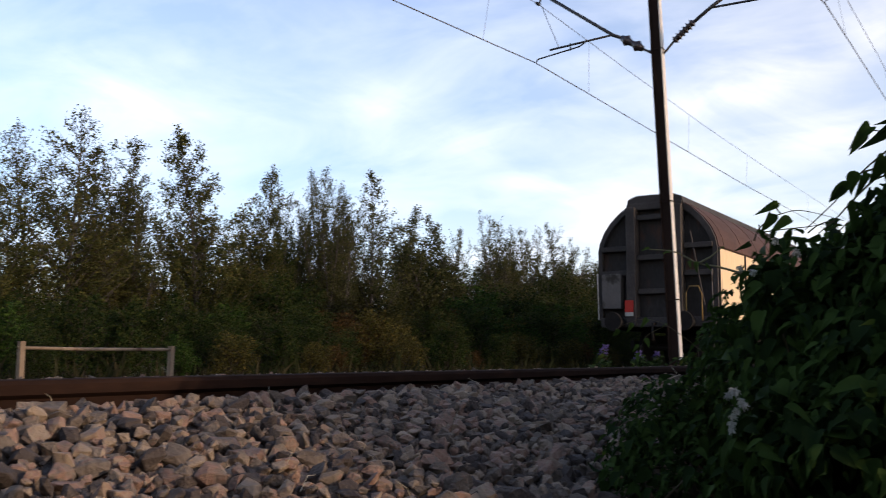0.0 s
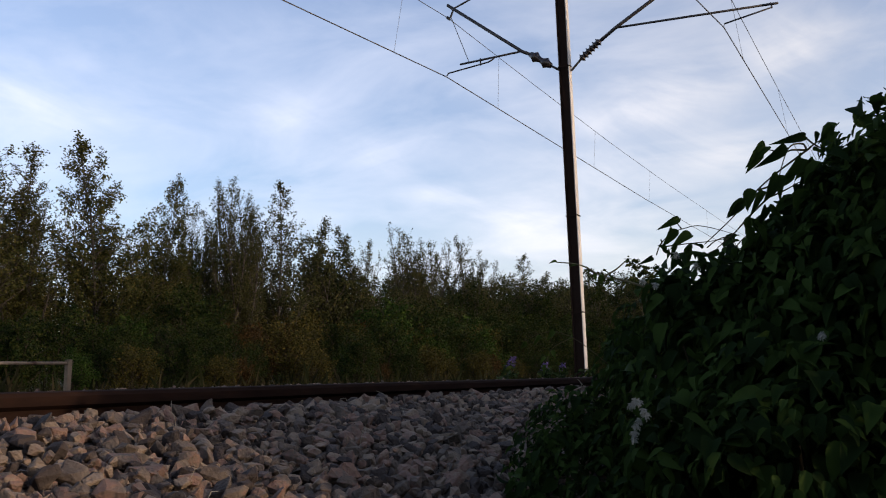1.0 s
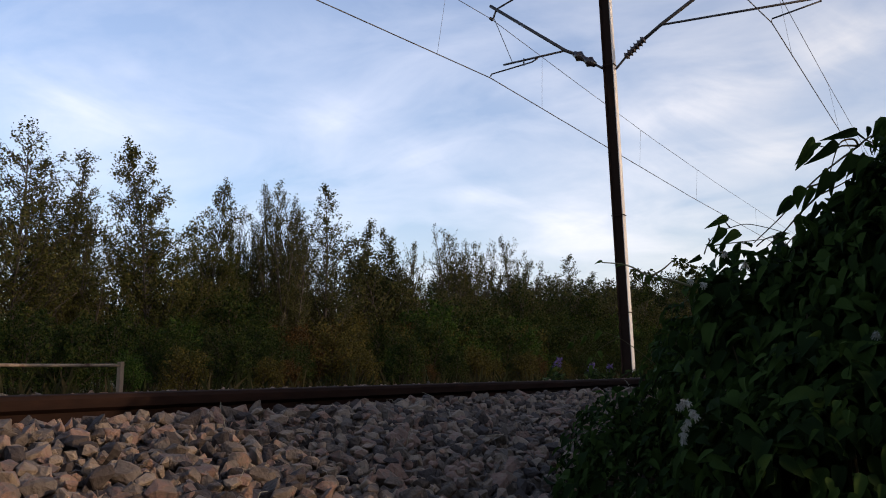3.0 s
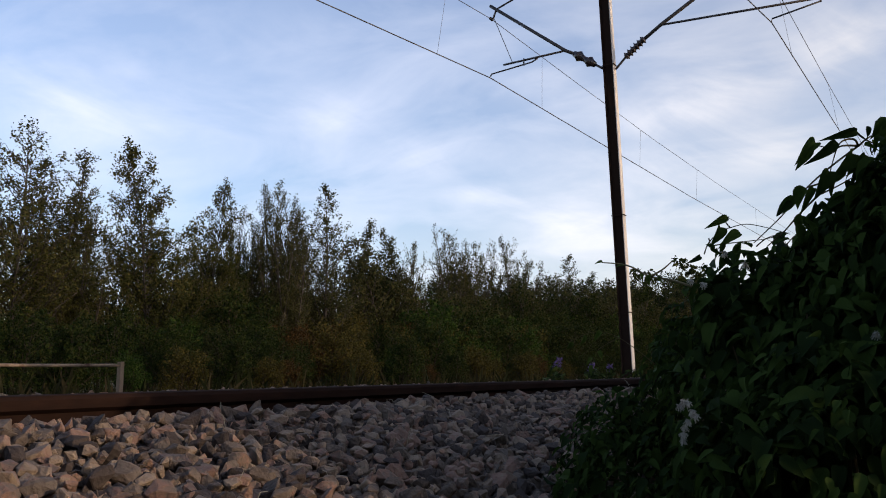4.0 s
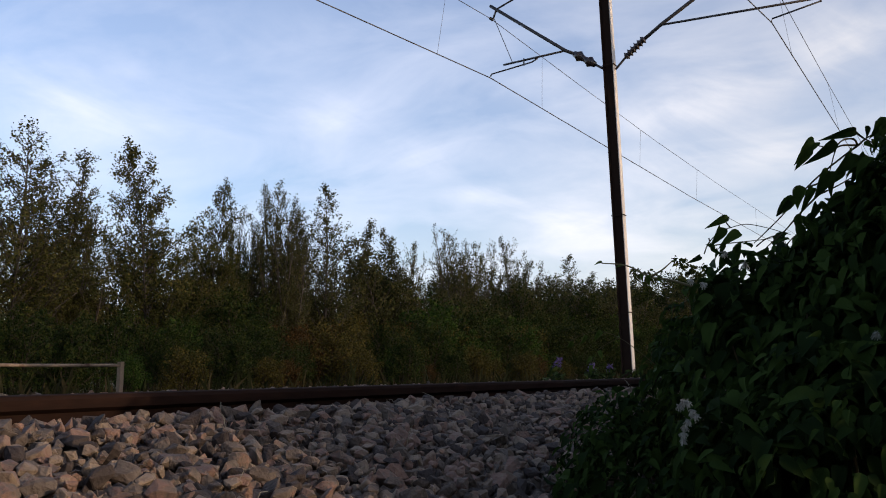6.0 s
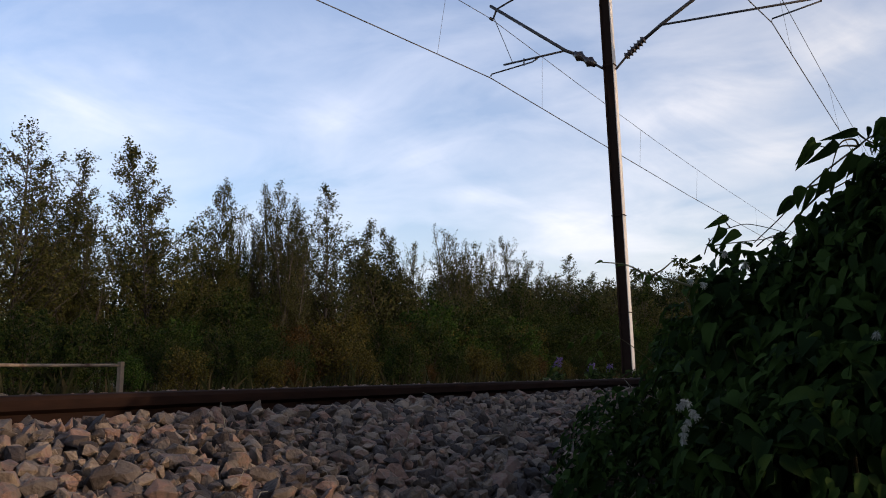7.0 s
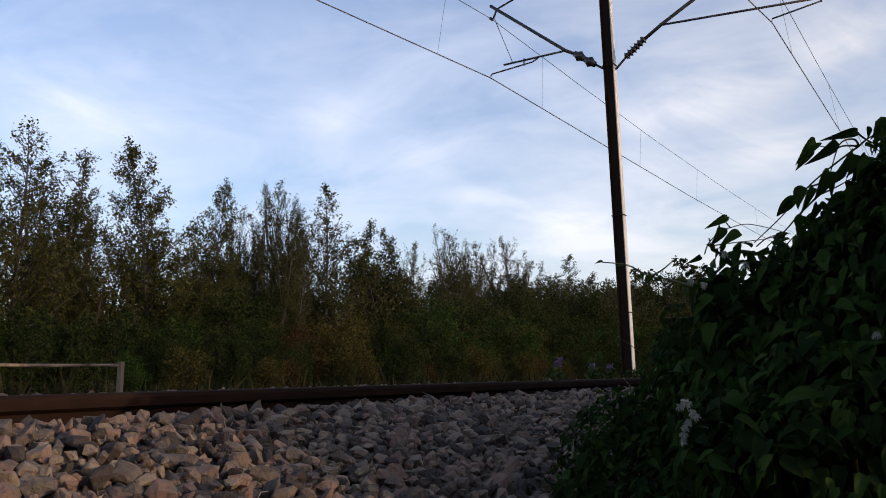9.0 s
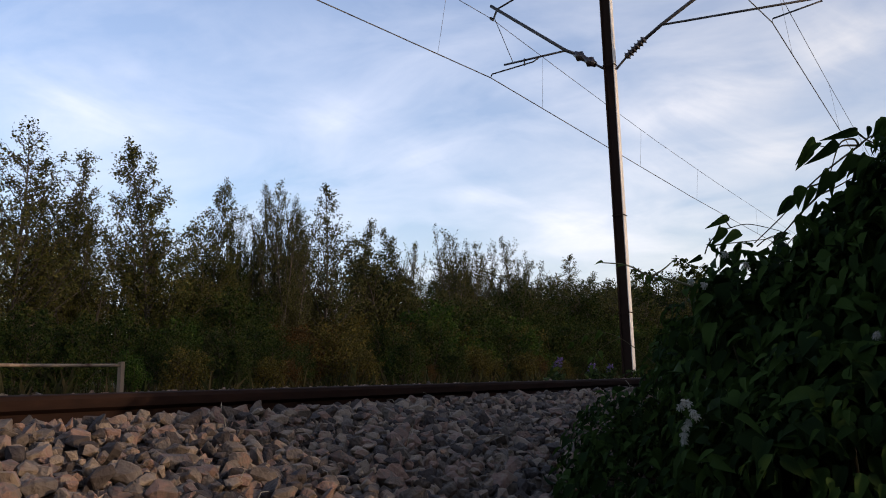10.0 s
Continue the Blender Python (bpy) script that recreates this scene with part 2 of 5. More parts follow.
WAGON_RIB = material("grimy_wagon_frame_paint", [(0.020, 0.017, 0.015), (0.040, 0.034, 0.031), (0.075, 0.063, 0.057)], scale=2, fine=22, rough=0.75, bump=0.15, bump_size=0.004)
WAGON_SIDE = material("cream_wagon_side_paint", [(0.46, 0.33, 0.19), (0.60, 0.45, 0.27), (0.66, 0.51, 0.33)], scale=0.8, fine=14, rough=0.6, bump=0.1, bump_size=0.003,
                      stretch=(1, 1, 0.3), stain=(0.30, 0.22, 0.15), stain_scale=1.2, stain_from=0.66)
WAGON_ROOF = material("rust_brown_wagon_roof", [(0.038, 0.020, 0.015), (0.062, 0.032, 0.024), (0.095, 0.050, 0.037)], scale=1.2, fine=16, rough=0.8, bump=0.2, bump_size=0.004)
BLACK_IRON = material("sooty_running_gear", [(0.010, 0.009, 0.0085), (0.026, 0.023, 0.021)], scale=4, fine=30, rough=0.9, spec=0.05, bump=0.2, bump_size=0.004)
RED_PLATE = material("red_tail_plate", [(0.30, 0.018, 0.012), (0.42, 0.03, 0.018)], scale=9, fine=60, rough=0.5, bump=0.05, bump_size=0.001)
WHITE_PLATE = material("white_tail_plate", [(0.30, 0.28, 0.25), (0.42, 0.40, 0.37)], scale=9, fine=60, rough=0.5, bump=0.05, bump_size=0.001)
YELLOW = material("ochre_handrail_paint", [(0.20, 0.12, 0.04), (0.30, 0.18, 0.06)], scale=9, fine=60, rough=0.55, bump=0.05, bump_size=0.001)
GREY_BOX = material("pale_grey_panel", [(0.06, 0.052, 0.048), (0.14, 0.125, 0.115)], scale=4, fine=40, rough=0.7, bump=0.1, bump_size=0.002, stain=(0.03, 0.025, 0.02), stain_scale=3, stain_from=0.5)


# ------------------------------------------------------------------ mesh helpers
def part(name, bm, mat, parent=None, label="", smooth=False, at=None):
    """Links a bmesh as one mesh object under a thing or a part."""
    me = bpy.data.meshes.new(name)
    bm.to_mesh(me)
    bm.free()
    me.materials.append(mat)
    if smooth:
        me.polygons.foreach_set("use_smooth", [True] * len(me.polygons))
    ob = new(name, me)
    if parent is not None:
        ob.parent = parent
    if at is not None:
        ob.matrix_basis = at
    return tagged(ob, label)


def thing(name, m, label, category, group="", kind=""):
    ob = new(name)
    ob.matrix_basis = m
    return tagged(ob, label, category, group, kind)


def box(bm, x0, y0, z0, x1, y1, z1, bevel=0.0):
    made = bmesh.ops.create_cube(bm, size=1.0)
    vs = made["verts"]
    for v in vs:
        v.co = Vector(((x0 + x1) / 2 + v.co.x * (x1 - x0), (y0 + y1) / 2 + v.co.y * (y1 - y0), (z0 + z1) / 2 + v.co.z * (z1 - z0)))
    if bevel:
        es = list({e for v in vs for e in v.link_edges})
        bmesh.ops.bevel(bm, geom=es, offset=bevel, segments=2, affect="EDGES", profile=0.5)


def tube(bm, points, radii, sides=8, cap=True):
    """A round bar through points; radii: one number or one for each point."""
    pts = [Vector(p) for p in points]
    if not hasattr(radii, "__len__"):
        radii = [radii] * len(pts)
    rings = []
    for i, p in enumerate(pts):
        d = (pts[min(i + 1, len(pts) - 1)] - pts[max(i - 1, 0)]).normalized()
        a = d.cross(Vector((0, 0, 1)) if abs(d.z) < 0.9 else Vector((1, 0, 0))).normalized()
        b = d.cross(a)
        rings.append([bm.verts.new(p + (a * math.cos(k * math.tau / sides) + b * math.sin(k * math.tau / sides)) * radii[i]) for k in range(sides)])
    for r, s in zip(rings, rings[1:]):
        for k in range(sides):
            bm.faces.new((r[k], r[(k + 1) % sides], s[(k + 1) % sides], s[k]))
    if cap:
        bm.faces.new(rings[0][::-1])
        bm.faces.new(rings[-1])


def extrude_profile(bm, profile, y0, y1, closed=True):
    """A profile of (x, z) drawn out along y."""
    a = [bm.verts.new((x, y0, z)) for x, z in profile]
    b = [bm.verts.new((x, y1, z)) for x, z in profile]
    n = len(profile)
    for i in range(n if closed else n - 1):
        bm.faces.new((a[i], a[(i + 1) % n], b[(i + 1) % n], b[i]))
    if closed:
        bm.faces.new(a[::-1])
        bm.faces.new(b)
    bmesh.ops.recalc_face_normals(bm, faces=bm.faces)


def scatter(name, templates, picks, places, turns, sizes, mat, parent=None, smooth=False):
    """One mesh of many small copies. templates: (verts, faces) with equal-sided faces; turns: n x 3 x 3; sizes: n or n x 3."""
    verts, faces, base = [], [], 0
    sizes = np.asarray(sizes, float)
    if sizes.ndim == 1:
        sizes = np.repeat(sizes[:, None], 3, 1)
    for k, (tv, tf) in enumerate(templates):
        sel = np.where(picks == k)[0]
        if not len(sel):
            continue
        v = np.einsum("nij,nvj->nvi", turns[sel], tv[None] * sizes[sel][:, None]) + places[sel][:, None]
        f = tf[None] + base + (np.arange(len(sel)) * len(tv))[:, None, None]
        verts.append(v.reshape(-1, 3))
        faces.append(f.reshape(-1, tf.shape[1]))
        base += len(sel) * len(tv)
    verts = np.concatenate(verts)
    me = bpy.data.meshes.new(name)
    loops = np.concatenate([f.ravel() for f in faces])
    counts = np.concatenate([np.full(len(f), f.shape[1]) for f in faces])
    me.vertices.add(len(verts))
    me.vertices.foreach_set("co", verts.ravel().astype(np.float32))
    me.loops.add(len(loops))
    me.loops.foreach_set("vertex_index", loops.astype(np.int32))
    me.polygons.add(len(counts))
    me.polygons.foreach_set("loop_start", np.concatenate([[0], np.cumsum(counts)[:-1]]).astype(np.int32))
    me.polygons.foreach_set("use_smooth", np.full(len(counts), smooth))
    me.update(calc_edges=True)
    me.materials.append(mat)
    ob = new(name, me)
    if parent is not None:
        ob.parent = parent
    return ob


def spin(rng, n):
    """n random rotations."""
    q = rng.normal(size=(n, 4))
    w, x, y, z = (q / np.linalg.norm(q, axis=1)[:, None]).T
    return np.stack([1 - 2 * (y * y + z * z), 2 * (x * y - z * w), 2 * (x * z + y * w),
                     2 * (x * y + z * w), 1 - 2 * (x * x + z * z), 2 * (y * z - x * w),
                     2 * (x * z - y * w), 2 * (y * z + x * w), 1 - 2 * (x * x + y * y)], 1).reshape(-1, 3, 3)


def facing(normals, tips):
    """Rotations that turn z to the normals and y near to the tips."""
    z = normals / np.linalg.norm(normals, axis=1)[:, None]
    x = np.cross(tips, z)
    x /= np.linalg.norm(x, axis=1)[:, None] + 1e-9
    return np.stack([x, np.cross(z, x), z], 2)


def leaf_template(outline, fold=0.25, droop=0.2):
    """A leaf along +y of length 1: a folded, drooping blade. outline: (half width, y)."""
    v, f = [], []
    for w, y in outline:
        zc = -droop * y * y
        v += [(-w, y, zc + fold * w), (0, y, zc), (w, y, zc + fold * w)]
    for i in range(len(outline) - 1):
        a, b = 3 * i, 3 * i + 3
        f += [(a, a + 1, b + 1), (a, b + 1, b), (a + 1, a + 2, b + 2), (a + 1, b + 2, b + 1)]
    return np.array(v, float), np.array(f)


SMALL_LEAF = (np.array([(0, 0, 0), (0.32, 0.45, 0.06), (0, 1, -0.1), (-0.32, 0.45, 0.06)], float), np.array([(0, 1, 2), (0, 2, 3)]))
NARROW_LEAF = (np.array([(0, 0, 0), (0.15, 0.4, 0.04), (0, 1, -0.12), (-0.15, 0.4, 0.04)], float), np.array([(0, 1, 2), (0, 2, 3)]))
BLADE = (np.array([(-0.014, 0, 0), (0.014, 0, 0), (0.010, 0.05, 0.6), (0, 0.22, 1.0)], float), np.array([(0, 1, 2), (0, 2, 3)]))
HEART_FINE = leaf_template([(0.10, -0.06), (0.24, -0.04), (0.35, 0.06), (0.40, 0.20), (0.39, 0.36), (0.32, 0.54), (0.21, 0.72), (0.09, 0.88), (0.0, 1.0)], fold=0.45, droop=0.4)
OVATE_FINE = leaf_template([(0.02, 0.0), (0.18, 0.07), (0.28, 0.20), (0.31, 0.35), (0.26, 0.53), (0.17, 0.71), (0.08, 0.87), (0.0, 1.0)], fold=0.4, droop=0.4)
PLAIN_LEAF = leaf_template([(0.14, -0.05), (0.36, 0.08), (0.40, 0.32), (0.30, 0.60), (0.13, 0.84), (0.0, 1.0)], fold=0.35, droop=0.3)
OVATE = leaf_template([(0.03, 0.0), (0.24, 0.14), (0.31, 0.36), (0.22, 0.64), (0.09, 0.86), (0.0, 1.0)], fold=0.35, droop=0.35)


# ------------------------------------------------------------------ ground and ballast
def bed_height(x):
    """The cross-section of the line: the slope beside the camera, the near bed, the middle, the far bed and the field."""
    xs = [-400, -60, -14, -11.2, -10.2, -9.3, -6.6, -5.8, -4.4, -4.0, -2.35, -1.95, 0.0, 1.5, 6.0, 400]
    zs = [-0.4, -0.5, -0.60, -0.55, -0.42, -0.36, -0.27, -0.155, -0.097, -0.14, -0.122, -0.088, -0.50, -0.62, -0.62, -0.62]
    return np.interp(x, xs, zs)


def make_ground():
    xs = np.unique(np.concatenate([np.linspace(-400, -60, 8), np.linspace(-60, -15, 20), np.linspace(-15, 3, 91), np.linspace(3, 400, 14)]))
    ys = np.unique(np.concatenate([np.linspace(-300, -8, 10), np.linspace(-8, 30, 96), np.linspace(30, 120, 31), np.linspace(120, 900, 12)]))
    X, Y = np.meshgrid(xs, ys)
    Z = bed_height(X)
    for i in range(X.shape[0]):
        for j in range(X.shape[1]):
            far = min(1.0, max(0.0, (-X[i, j] - 10.5) / 3)) + 0.25 * (X[i, j] > 0.5)
            Z[i, j] += noise.noise((X[i, j] * 0.7, Y[i, j] * 0.7, 0)) * 0.10 * far + noise.noise((X[i, j] * 4, Y[i, j] * 4, 3)) * 0.012
    n = len(xs)
    verts = np.stack([X, Y, Z], 2).reshape(-1, 3).tolist()
    faces = [(r * n + c, r * n + c + 1, (r + 1) * n + c + 1, (r + 1) * n + c) for r in range(len(ys) - 1) for c in range(n - 1)]
    me = bpy.data.meshes.new("ground")
    me.from_pydata(verts, [], faces)
    me.materials.append(EARTH)
    me.materials.append(BED)
    me.polygons.foreach_set("use_smooth", [True] * len(faces))
    for p in me.polygons:
        if -10.6 < p.center.x + noise.noise(p.center * 1.7) * 0.5 < -0.35:
            p.material_index = 1
    ob = new("ground", me)
    return tagged(ob, "rough earth and crushed stone bed beside the railway", "ground", kind="structure")


def stone_shapes(seed, count=14, worn=False, least=13):
    """Broken stones: hulls of a few scattered points, about 1 across."""
    rng = random.Random(seed)
    shapes = []
    for _k in range(count):
        bm = bmesh.new()
        flat = rng.uniform(0.55, 0.85)
        for _ in range(rng.randint(least, least + 5)):
            d = Vector((rng.gauss(0, 1), rng.gauss(0, 1), rng.gauss(0, 1))).normalized() * rng.uniform(0.38, 0.58)
            d = Vector([max(-0.44, min(0.44, c)) for c in d])
            bm.verts.new((d.x * 1.15, d.y * 0.9, d.z * flat))
        bmesh.ops.convex_hull(bm, input=bm.verts)
        for v in [v for v in bm.verts if not v.link_faces]:
            bm.verts.remove(v)
        if worn:
            bmesh.ops.dissolve_limit(bm, angle_limit=radians(14), verts=bm.verts, edges=bm.edges)
            bmesh.ops.bevel(bm, geom=bm.edges[:], offset=0.020, segments=1, affect="EDGES", clamp_overlap=True)
            for v in bm.verts:
                v.co += noise.noise_vector(v.co * 4.0 + Vector((_k * 3.1, 0, 0))) * 0.045
        bmesh.ops.triangulate(bm, faces=bm.faces)
        bmesh.ops.recalc_face_normals(bm, faces=bm.faces)
        bm.verts.index_update()
        shapes.append((np.array([v.co[:] for v in bm.verts]), np.array([[v.index for v in f.verts] for f in bm.faces])))
        bm.free()
    return shapes


def lay_stones(rng, x0, x1, y0, y1, step, lift):
    gx, gy = np.meshgrid(np.arange(x0, x1, step), np.arange(y0, y1, step))
    x = gx.ravel() + rng.uniform(-0.5, 0.5, gx.size) * step
    y = gy.ravel() + rng.uniform(-0.5, 0.5, gx.size) * step
    s = np.clip(rng.lognormal(math.log(0.045), 0.33, gx.size), 0.020, 0.082)
    z = bed_height(x) + lift + rng.uniform(-0.008, 0.014, gx.size)
    keep = np.all([np.abs(x + r) > 0.085 for r in (2.25, 3.75, 7.15, 8.65)], axis=0)
    return np.stack([x, y, z], 1)[keep], s[keep]


def make_ballast():
    rng = np.random.default_rng(5)
    shapes, worn = stone_shapes(11, least=8), stone_shapes(11, worn=True, least=13)
    ballast = None
    sets = [lay_stones(rng, -2.42, -0.62, 0.3, 6.0, 0.036, -0.006), lay_stones(rng, -2.42, -0.62, 0.3, 6.0, 0.042, 0.015),
            lay_stones(rng, -2.42, -1.0, 6.0, 20, 0.065, 0.012),
            lay_stones(rng, -2.42, -0.25, -6.0, 0.3, 0.055, 0.008), lay_stones(rng, -7.0, -2.5, -6.0, 0.5, 0.095, 0.005), lay_stones(rng, -10.0, -7.0, -4.0, 24.0, 0.16, 0.005),
            lay_stones(rng, -0.25, 0.25, -6.0, 6.0, 0.13, 0.003), lay_stones(rng, 0.1, 1.0, -6.0, 6.0, 0.3, 0.0), lay_stones(rng, -0.62, -0.25, 0.3, 6.0, 0.07, 0.005), lay_stones(rng, -7.0, -2.5, 0.5, 9.0, 0.085, 0.005), lay_stones(rng, -7.0, -2.5, 9.0, 26.0, 0.13, 0.005)]
    places = np.concatenate([a for a, _ in sets])
    sizes = np.concatenate([b for _, b in sets])
    n = len(places)
    picks, turns = rng.integers(0, len(shapes), n), spin(rng, n)
    lying = rng.random(n) < 0.45                           # most lie on a broad face
    flat = facing(np.stack([rng.normal(0, 0.38, n), rng.normal(0, 0.38, n), np.ones(n)], 1), rng.normal(0, 1, (n, 3)))
    turns[lying] = flat[lying]
    top = np.zeros(n, bool)
    top[len(sets[0][0]):len(sets[0][0]) + len(sets[1][0])] = True
    near = top & (places[:, 0] > -1.95) & (places[:, 0] < -1.30) & (places[:, 1] > 0.70) & (places[:, 1] < 1.75)
    chosen = np.where(near)[0][:300]
    rest = np.ones(n, bool)
    rest[chosen] = False
    many = shapes + worn                                  # worn edges show on the stones close by
    ballast = scatter("ballast", many, np.where(top, picks + len(shapes), picks)[rest], places[rest], turns[rest], sizes[rest], STONE)
    tagged(ballast, "loose bed of broken grey, beige and pinkish ballast stones", "ballast", kind="stuff")
    meshes = []
    for tv, tf in worn:
        me = bpy.data.meshes.new("stone")
        me.from_pydata(tv.tolist(), [], tf.tolist())
        me.materials.append(STONE_ONE)
        meshes.append(me)
    for i in chosen:
        ob = new("stone", meshes[picks[i]])
        ob.parent = ballast
        ob.matrix_basis = Matrix.Translation(places[i]) @ Matrix(turns[i].tolist()).to_4x4() @ Matrix.Scale(sizes[i], 4)


# ------------------------------------------------------------------ rails and lineside
RAIL_PROFILE = [(-0.075, -0.172), (0.075, -0.172), (0.075, -0.162), (0.022, -0.146), (0.009, -0.130), (0.009, -0.052), (0.034, -0.040), (0.036, -0.014),
                (0.030, -0.003), (0.018, 0.0), (-0.018, 0.0), (-0.030, -0.003), (-0.036, -0.014), (-0.034, -0.040), (-0.009, -0.052), (-0.009, -0.130),
                (-0.022, -0.146), (-0.075, -0.162)]


def make_rails():
    for x, top, where in ((-2.25, 0.0, "half buried in stones"), (-3.75, -0.058, "half buried in stones"),
                          (-7.15, -0.17, "of the far track"), (-8.65, -0.22, "of the far track")):
        bm = bmesh.new()
        extrude_profile(bm, RAIL_PROFILE, -60, 500)
        bm.normal_update()
        ob = part("rail", bm, RAIL, None, "rust brown steel rail " + where)
        ob.location = (x, 0, top)
        tagged(ob, category="rail", group="rails", kind="structure")


def make_hoop():
    """The low rusty frame between the tracks: two upright angles and a thin bar."""
    hoop = thing("low_frame", pose(-5.0, 3.2, -0.13), "low rusty steel frame standing in ballast between tracks", "barrier")
    for y, lean, top in ((0.0, 0.5, 0.262), (1.10, -1.0, 0.246)):
        bm = bmesh.new()
        box(bm, -0.006, -0.016, -0.30, 0.0, 0.016, top, 0.002)
        box(bm, -0.034, -0.016, -0.30, -0.0065, -0.010, top - 0.002, 0.002)
        part("post", bm, RUST, hoop, at=pose(0, y, 0, lean))
    bm = bmesh.new()
    tube(bm, [(-0.02, -0.02, 0.224), (-0.02, 0.35, 0.219), (-0.02, 0.8, 0.220), (-0.02, 1.11, 0.222)], 0.0105, 8)
    part("crossbar", bm, RUST, hoop, smooth=True)


# ------------------------------------------------------------------ overhead line
MAST_X, MAST_Y = -5.47, 15.5


def insulator(bm, a, b, ribs, r):
    a, b = Vector(a), Vector(b)
    pts, rad = [], []
    for i in range(ribs * 4 + 1):
        pts.append(a.lerp(b, i / (ribs * 4)))
        rad.append((0.5, 0.62, 1.0, 0.62)[i % 4] * r)
    tube(bm, pts, rad, 12)


def make_mast():
    mast = thing("catenary_mast", pose(0, 0, 0), "tall weathered steel overhead line mast standing between two tracks", "mast")
    foot, head = Vector((-5.335, MAST_Y, -0.35)), Vector((-5.69, MAST_Y, 8.6))
    d = (head - foot)
    lean = math.degrees(math.atan2(d.x, d.z))
    place = Matrix.Translation(foot) @ pose(0, 0, 0, 0, lean, 0)
    h = d.length
    w = 0.10
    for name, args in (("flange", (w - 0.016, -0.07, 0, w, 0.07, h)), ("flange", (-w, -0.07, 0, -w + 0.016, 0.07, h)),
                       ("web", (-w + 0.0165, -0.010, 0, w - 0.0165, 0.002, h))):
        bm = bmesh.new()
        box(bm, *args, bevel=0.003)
        # only the sunward flange takes the pale tone that carries the sunlight
        part(name, bm, FLANGE if args[0] > 0 else MAST, mast, "mast flange with sunlight in its pale colour" if args[0] > 0 else "", at=place)
    for z in (1.38, 3.10, 5.86):
        bm = bmesh.new()
        box(bm, -w - 0.012, -0.082, z - 0.010, w + 0.012, -0.071, z + 0.010, 0.003)
        box(bm, -w - 0.012, 0.071, z - 0.010, w + 0.012, 0.082, z + 0.010, 0.003)
        box(bm, w + 0.001, -0.082, z - 0.010, w + 0.012, 0.082, z + 0.010, 0.003)
        box(bm, -w - 0.012, -0.082, z - 0.010, -w - 0.001, 0.082, z + 0.010, 0.003)
        part("clamp", bm, MAST, mast, at=place)
    bm = bmesh.new()
    box(bm, -0.35, -0.35, -0.5, 0.35, 0.35, 0.02, 0.03)
    part("footing", bm, material("old_concrete", [(0.22, 0.21, 0.19), (0.36, 0.34, 0.31)], scale=3, fine=40, rough=0.9), mast, "grey concrete footing",
         at=Matrix.Translation((foot.x, foot.y, 0.02 + foot.z)))
    y = MAST_Y
    # far side cantilever
    bm = bmesh.new()
    tube(bm, [(-6.20, y, 5.83), (-6.41, y, 5.94), (-7.98, y, 7.13)], 0.032, 10)
    tube(bm, [(-5.66, y, 5.46), (-5.86, y, 5.59)], 0.022, 8)
    part("strut", bm, TUBE, mast, smooth=True)
    bm = bmesh.new()
    insulator(bm, (-5.84, y, 5.575), (-6.24, y, 5.855), 2, 0.105)
    part("insulator", bm, CERAMIC, mast, "stubby brown insulator", smooth=True)
    bm = bmesh.new()
    tube(bm, [(-6.38, y, 5.945), (-7.70, y, 5.885)], 0.021, 8)
    part("registration_tube", bm, TUBE, mast, smooth=True)
    bm = bmesh.new()
    tube(bm, [(-6.98, y, 5.895), (-7.10, y, 5.84), (-7.96, y, 5.745), (-7.99, y, 5.70)], 0.015, 8)
    tube(bm, [(-7.27, y, 5.94), (-7.27, y, 5.80)], 0.014, 6)
    part("steady_arm", bm, TUBE, mast, smooth=True)
    bm = bmesh.new()
    tube(bm, [(-7.90, y, 6.86), (-7.51, y, 5.90)], 0.007, 6)
    part("hanger", bm, WIRE, mast)
    bm = bmesh.new()
    tube(bm, [(-7.84, y, 7.05), (-7.92, y, 6.86)], 0.02, 8)
    tube(bm, [(-7.96, y - 0.05, 6.86), (-7.96, y + 0.05, 6.86)], 0.03, 8)
    part("messenger_clamp", bm, TUBE, mast)
    bm = bmesh.new()
    tube(bm, [(-7.84, y, 7.04), (-5.76, y, 7.75)], 0.018, 8)
    part("stay", bm, TUBE, mast)
    # near side cantilever
    bm = bmesh.new()
    tube(bm, [(-4.93, y, 5.87), (-4.59, y, 6.10), (-2.45, y, 7.35)], 0.032, 10)
    tube(bm, [(-5.45, y, 5.42), (-5.24, y, 5.63)], 0.022, 8)
    part("strut", bm, TUBE, mast, smooth=True)
    bm = bmesh.new()
    insulator(bm, (-5.26, y, 5.61), (-4.90, y, 5.90), 6, 0.085)
    part("insulator", bm, CERAMIC, mast, "ribbed brown insulator", smooth=True)
    bm = bmesh.new()
    tube(bm, [(-4.60, y, 6.09), (-2.10, y, 6.045)], 0.021, 8)
    part("registration_tube", bm, TUBE, mast, smooth=True)
    bm = bmesh.new()
    tube(bm, [(-1.95, y, 5.985), (-2.72, y, 5.835), (-2.74, y, 5.775)], 0.015, 8)
    tube(bm, [(-1.97, y, 6.07), (-1.95, y, 5.97)], 0.015, 6)
    tube(bm, [(-2.10, y, 6.045), (-1.85, y, 6.04)], 0.021, 6)
    part("steady_arm", bm, TUBE, mast, smooth=True)
    bm = bmesh.new()
    tube(bm, [(-2.60, y, 7.27), (-2.89, y, 6.99)], 0.02, 8)
    part("messenger_clamp", bm, TUBE, mast)
    bm = bmesh.new()
    tube(bm, [(-2.5, y, 7.32), (-5.5, y, 7.75)], 0.018, 8)
    part("stay", bm, TUBE, mast)


